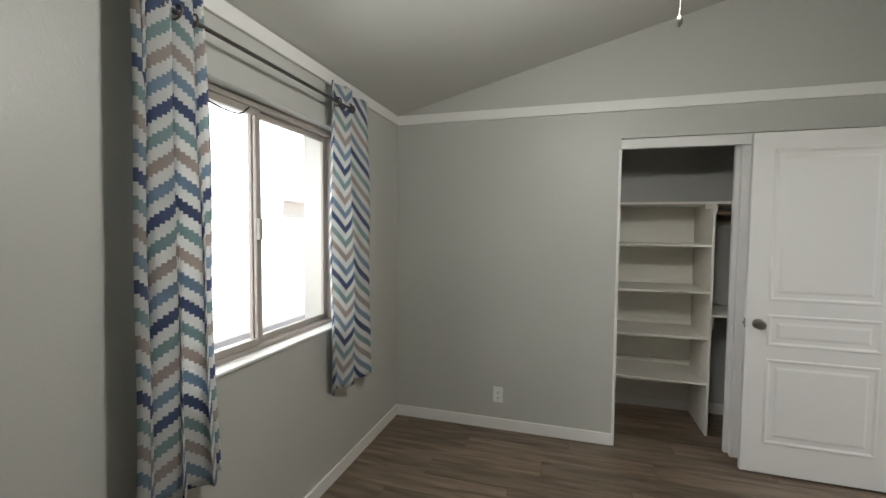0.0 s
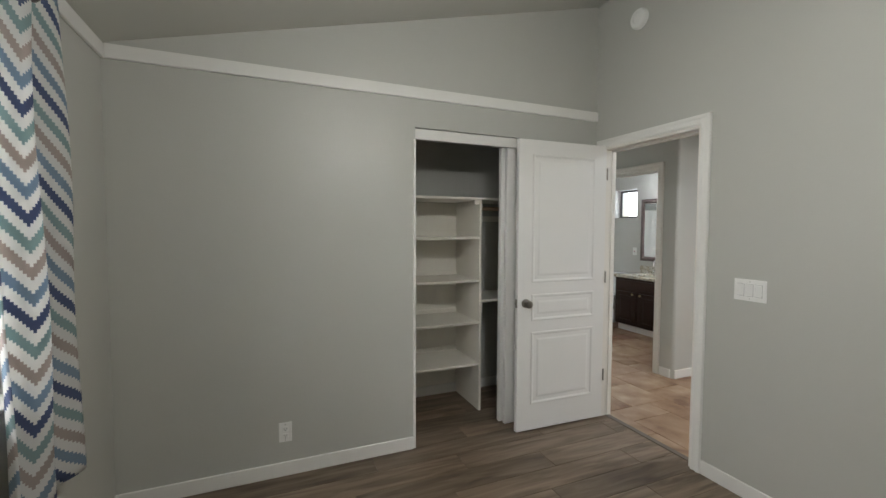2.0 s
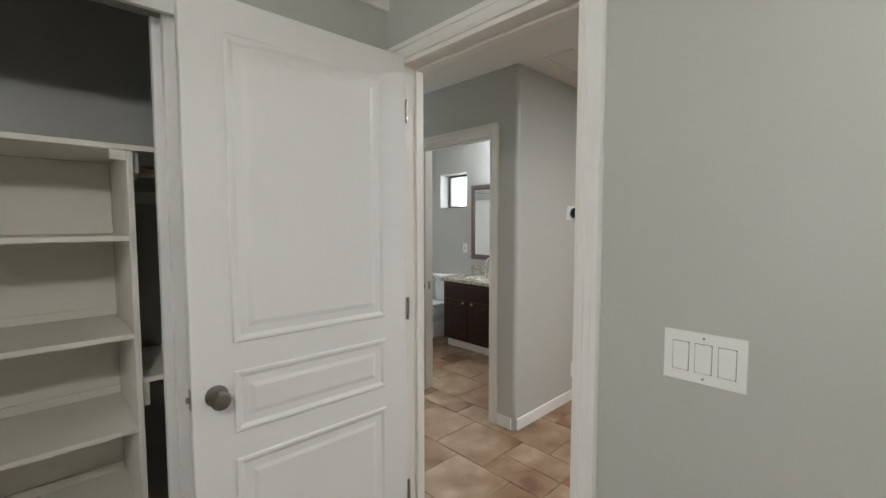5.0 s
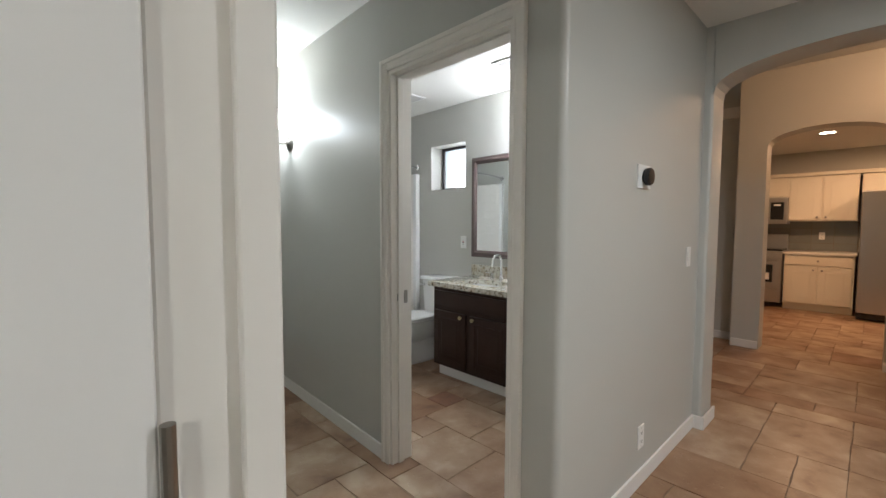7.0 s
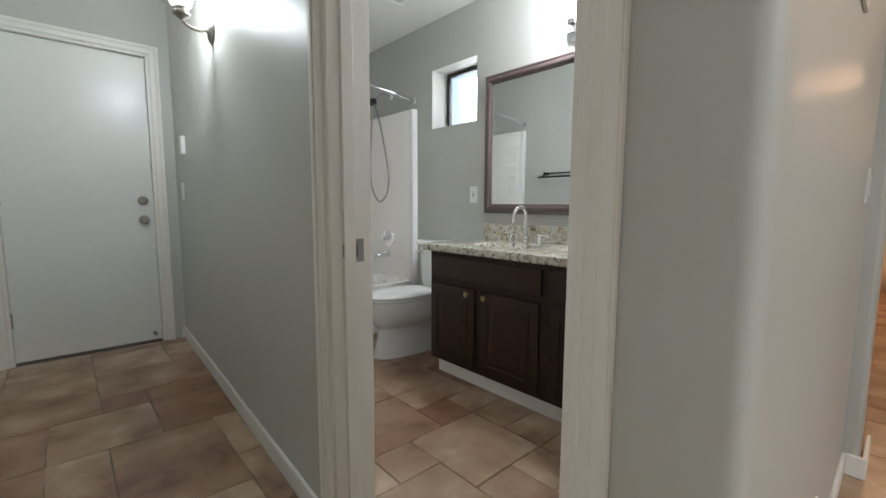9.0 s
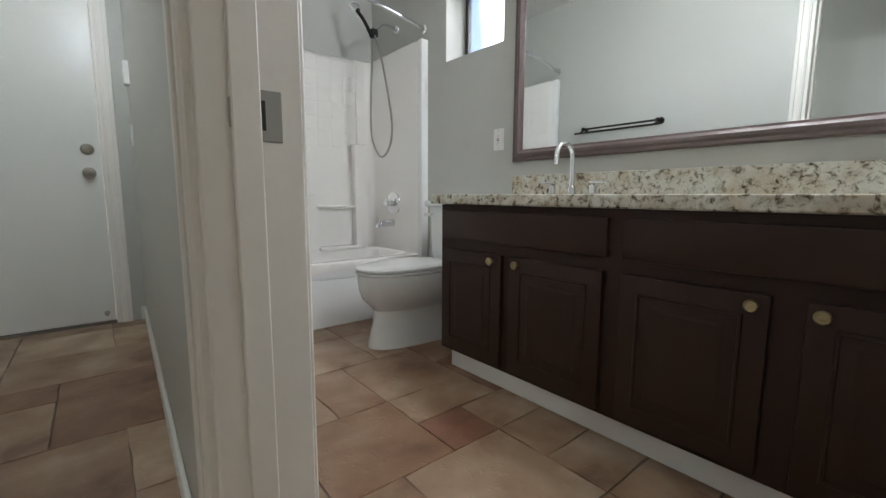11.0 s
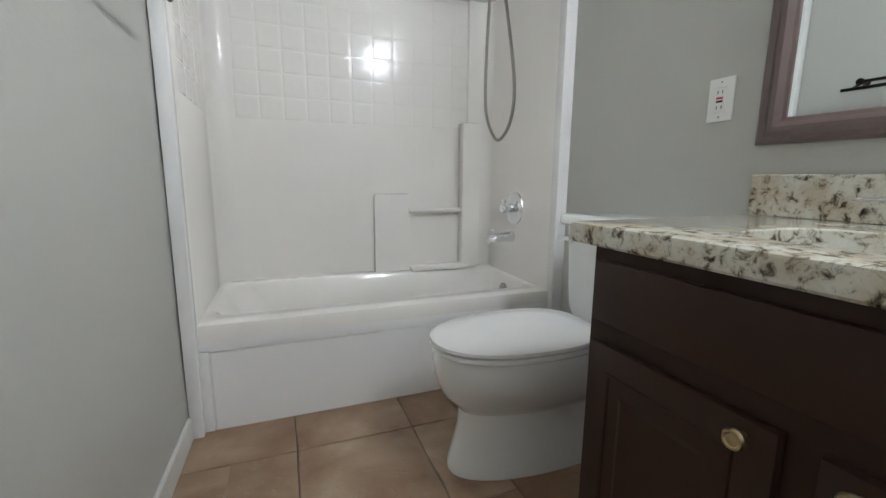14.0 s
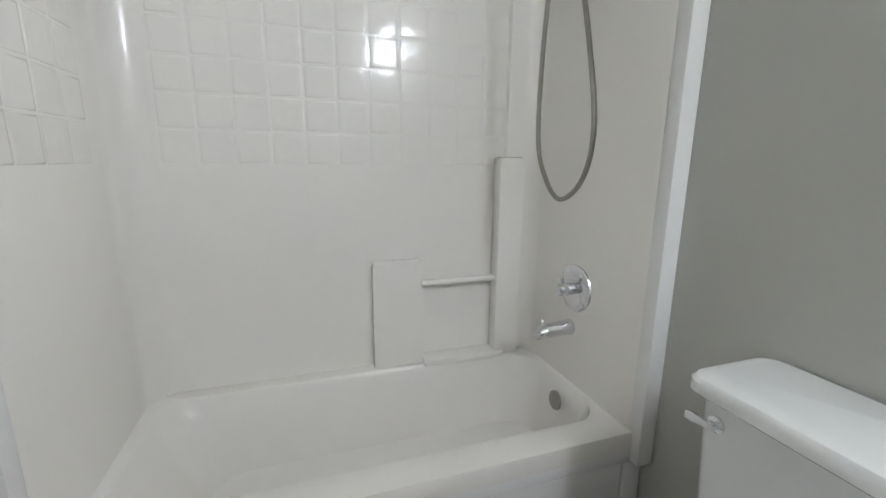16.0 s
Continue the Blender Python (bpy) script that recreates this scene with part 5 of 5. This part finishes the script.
part("hose", tube(bmesh.new(), spline([(-0.19, -0.03, -0.12), (-0.19, -0.02, -0.3), (-0.19, 0.0, -0.55), (-0.19, -0.005, -0.78), (-0.19, -0.07, -0.9), (-0.19, -0.15, -0.945), (-0.19, -0.245, -0.88), (-0.19, -0.275, -0.74), (-0.19, -0.22, -0.5), (-0.185, -0.13, -0.25), (-0.18, -0.05, -0.1)], 10), 0.0075, 8), NICKEL, sh, "ribbed metal hose", True)

cr = thing("shower_rod", "curved chrome shower curtain rod", "curtain rod")
part("pole", tube(bmesh.new(), [(5.7 + 0.01 + (RX1 - 5.7 - 0.02) * f, 8.05 - 0.16 * math.sin(math.pi * f), 1.93) for f in (k / 24 for k in range(25))], 0.0125, 12), CHROME, cr, "", True)
for x, a in ((RX1, -90), (5.7, 90)):
    part("flange", lathe(bmesh.new(), [(0.03, 0), (0.028, 0.012), (0.018, 0.02), (0.016, 0.035)], pose(x, 8.05, 1.93, 0, a), 20), CHROME, cr, "", True)

# ---- floor pieces ----


# stones of the hall, bathroom and arch whose places are known: column, row, width and height in units
OI, OJ = 3, 23
LAID = [(OI + i, OJ + j, w, h) for i, j, w, h in (
    (1, 1, 2, 3), (0, 2, 1, 2), (0, 4, 2, 2), (2, 4, 2, 3), (1, 6, 1, 1), (7, 0, 1, 1), (6, -2, 2, 2), (5, -1, 1, 1), (5, 0, 2, 2),
    (7, 2, 2, 2), (6, 2, 1, 2), (4, 3, 2, 1), (6, 4, 2, 2), (8, 0, 2, 1), (7, 1, 2, 1), (10, -9, 2, 1))]


def tile_layout(nx, ny, seed):
    """Fills a grid with the four sizes of a mixed travertine set."""
    rng = random.Random(seed)
    free = [[True] * ny for _ in range(nx)]
    out = []
    for i, j, w, h in LAID:
        out.append((i, j, w, h))
        for a in range(w):
            for b in range(h):
                free[i + a][j + b] = False
    for j in range(ny):
        for i in range(nx):
            if not free[i][j]:
                continue
            sizes = [(2, 3), (3, 2), (2, 2), (2, 2), (1, 2), (2, 1)]
            rng.shuffle(sizes)
            for w, h in sizes + [(1, 1)]:
                if i + w <= nx and j + h <= ny and all(free[i + a][j + b] for a in range(w) for b in range(h)):
                    for a in range(w):
                        for b in range(h):
                            free[i + a][j + b] = False
                    out.append((i, j, w, h))
                    break
    return out


U, V = 0.202, 0.2055
tile_mesh = {}


def tile_verts(w, h, rng):
    """Top outline with uneven edges, and a skirt below it."""
    W, H, g = w * U / 2 - 0.002, h * V / 2 - 0.002, 0.0032
    pts = []
    for (ax, ay), (bx, by) in zip(((-W, -H), (W, -H), (W, H), (-W, H)), ((W, -H), (W, H), (-W, H), (-W, -H))):
        for k in range(4):
            f = k / 4
            pts.append((ax + (bx - ax) * f + rng.uniform(-g, g), ay + (by - ay) * f + rng.uniform(-g, g)))
    n = len(pts)
    vs = [(x * 0.992, y * 0.992, 0.0) for x, y in pts] + [(x, y, -0.003) for x, y in pts] + [(x, y, -0.012) for x, y in pts]
    fs = [tuple(range(n))] + [(k * n + (i + 1) % n, k * n + i, (k + 1) * n + i, (k + 1) * n + (i + 1) % n) for k in (0, 1) for i in range(n)]
    return vs, fs


rng = random.Random(5)
X0, Y0 = 4.834 - OI * U, 6.6 - OJ * V
far_v, far_f = [], []
cells = tile_layout(45, 36, 11)
centres = sorted(((math.hypot(X0 + (i + w / 2) * U - 5.6, 0.8 * (Y0 + (j + h / 2) * V - 6.2)), i, j, w, h) for i, j, w, h in cells))
count = 0
for d, i, j, w, h in centres:
    cx, cy = X0 + (i + w / 2) * U, Y0 + (j + h / 2) * V
    hw, hh = w * U / 2, h * V / 2
    if cx - hw < BX1 + 0.07 or cx + hw > 14 or cy - hh < 1.9 or cy + hh > 9.05:
        if cx + hw < BX1 + 0.08 or cx > 13.9 or cy < 2.0 or cy - hh > 9.0:
            continue
    if cx + hw < 7.2 and cy - hh > 8.75 and cx - hw > 5.7:
        continue
    dz = rng.uniform(-0.0012, 0.0)
    if count < 300:
        count += 1
        key = (w, h, rng.randrange(3))
        if key not in tile_mesh:
            me = bpy.data.meshes.new("tile")
            me.from_pydata(*[list(a) if k == 0 else a for k, a in enumerate((tile_verts(w, h, rng)[0], [], tile_verts(w, h, rng)[1]))])
            me.materials.append(TRAV)
            tile_mesh[key] = me
        ob = new("tile", tile_mesh[key])
        ob.parent = floor_tile
        ob.location = (cx, cy, dz)
        if (i, j) == (OI + 7, OJ):
            ob.data = ob.data.copy()
            ob.data.materials[0] = REDSTONE
    else:
        vs, fs = tile_verts(w, h, rng)
        o = len(far_v)
        far_v += [(x + cx, y + cy, z + dz) for x, y, z in vs]
        far_f += [tuple(k + o for k in f) for f in fs]
me = bpy.data.meshes.new("far_tiles")
me.from_pydata(far_v, [], far_f)
me.materials.append(TRAVF)
ob = new("far_tiles", me)
ob.parent = floor_tile
tagged(ob, kind="stuff")

plank_mesh = {}
PW, PL = 0.18, 1.22
for r in range(29):
    y = BY0 + (r + 0.5) * PW
    x = BX0 - (r * 0.43 % 1.0) * PL
    while x < BX1 + 0.06:
        a, b = max(x, BX0 - 0.05), min(x + PL, BX1 + 0.07)
        if b - a > 0.03 and not (y > 5.84):
            key = round(b - a, 3)
            if key not in plank_mesh:
                bm = box(bmesh.new(), -(b - a) / 2 + 0.0006, (b - a) / 2 - 0.0006, -PW / 2 + 0.0006, PW / 2 - 0.0006, -0.008, 0.0)
                for v in bm.verts:
                    if v.co.z > -0.001:
                        v.co.x -= math.copysign(0.0012, v.co.x)
                        v.co.y -= math.copysign(0.0012, v.co.y)
                bmesh.ops.recalc_face_normals(bm, faces=bm.faces)
                me = bpy.data.meshes.new("plank")
                bm.to_mesh(me)
                bm.free()
                me.materials.append(PLANK)
                plank_mesh[key] = me
            ob = new("plank", plank_mesh[key])
            ob.parent = floor_bed
            ob.location = ((a + b) / 2, y, 0)
        x += PL
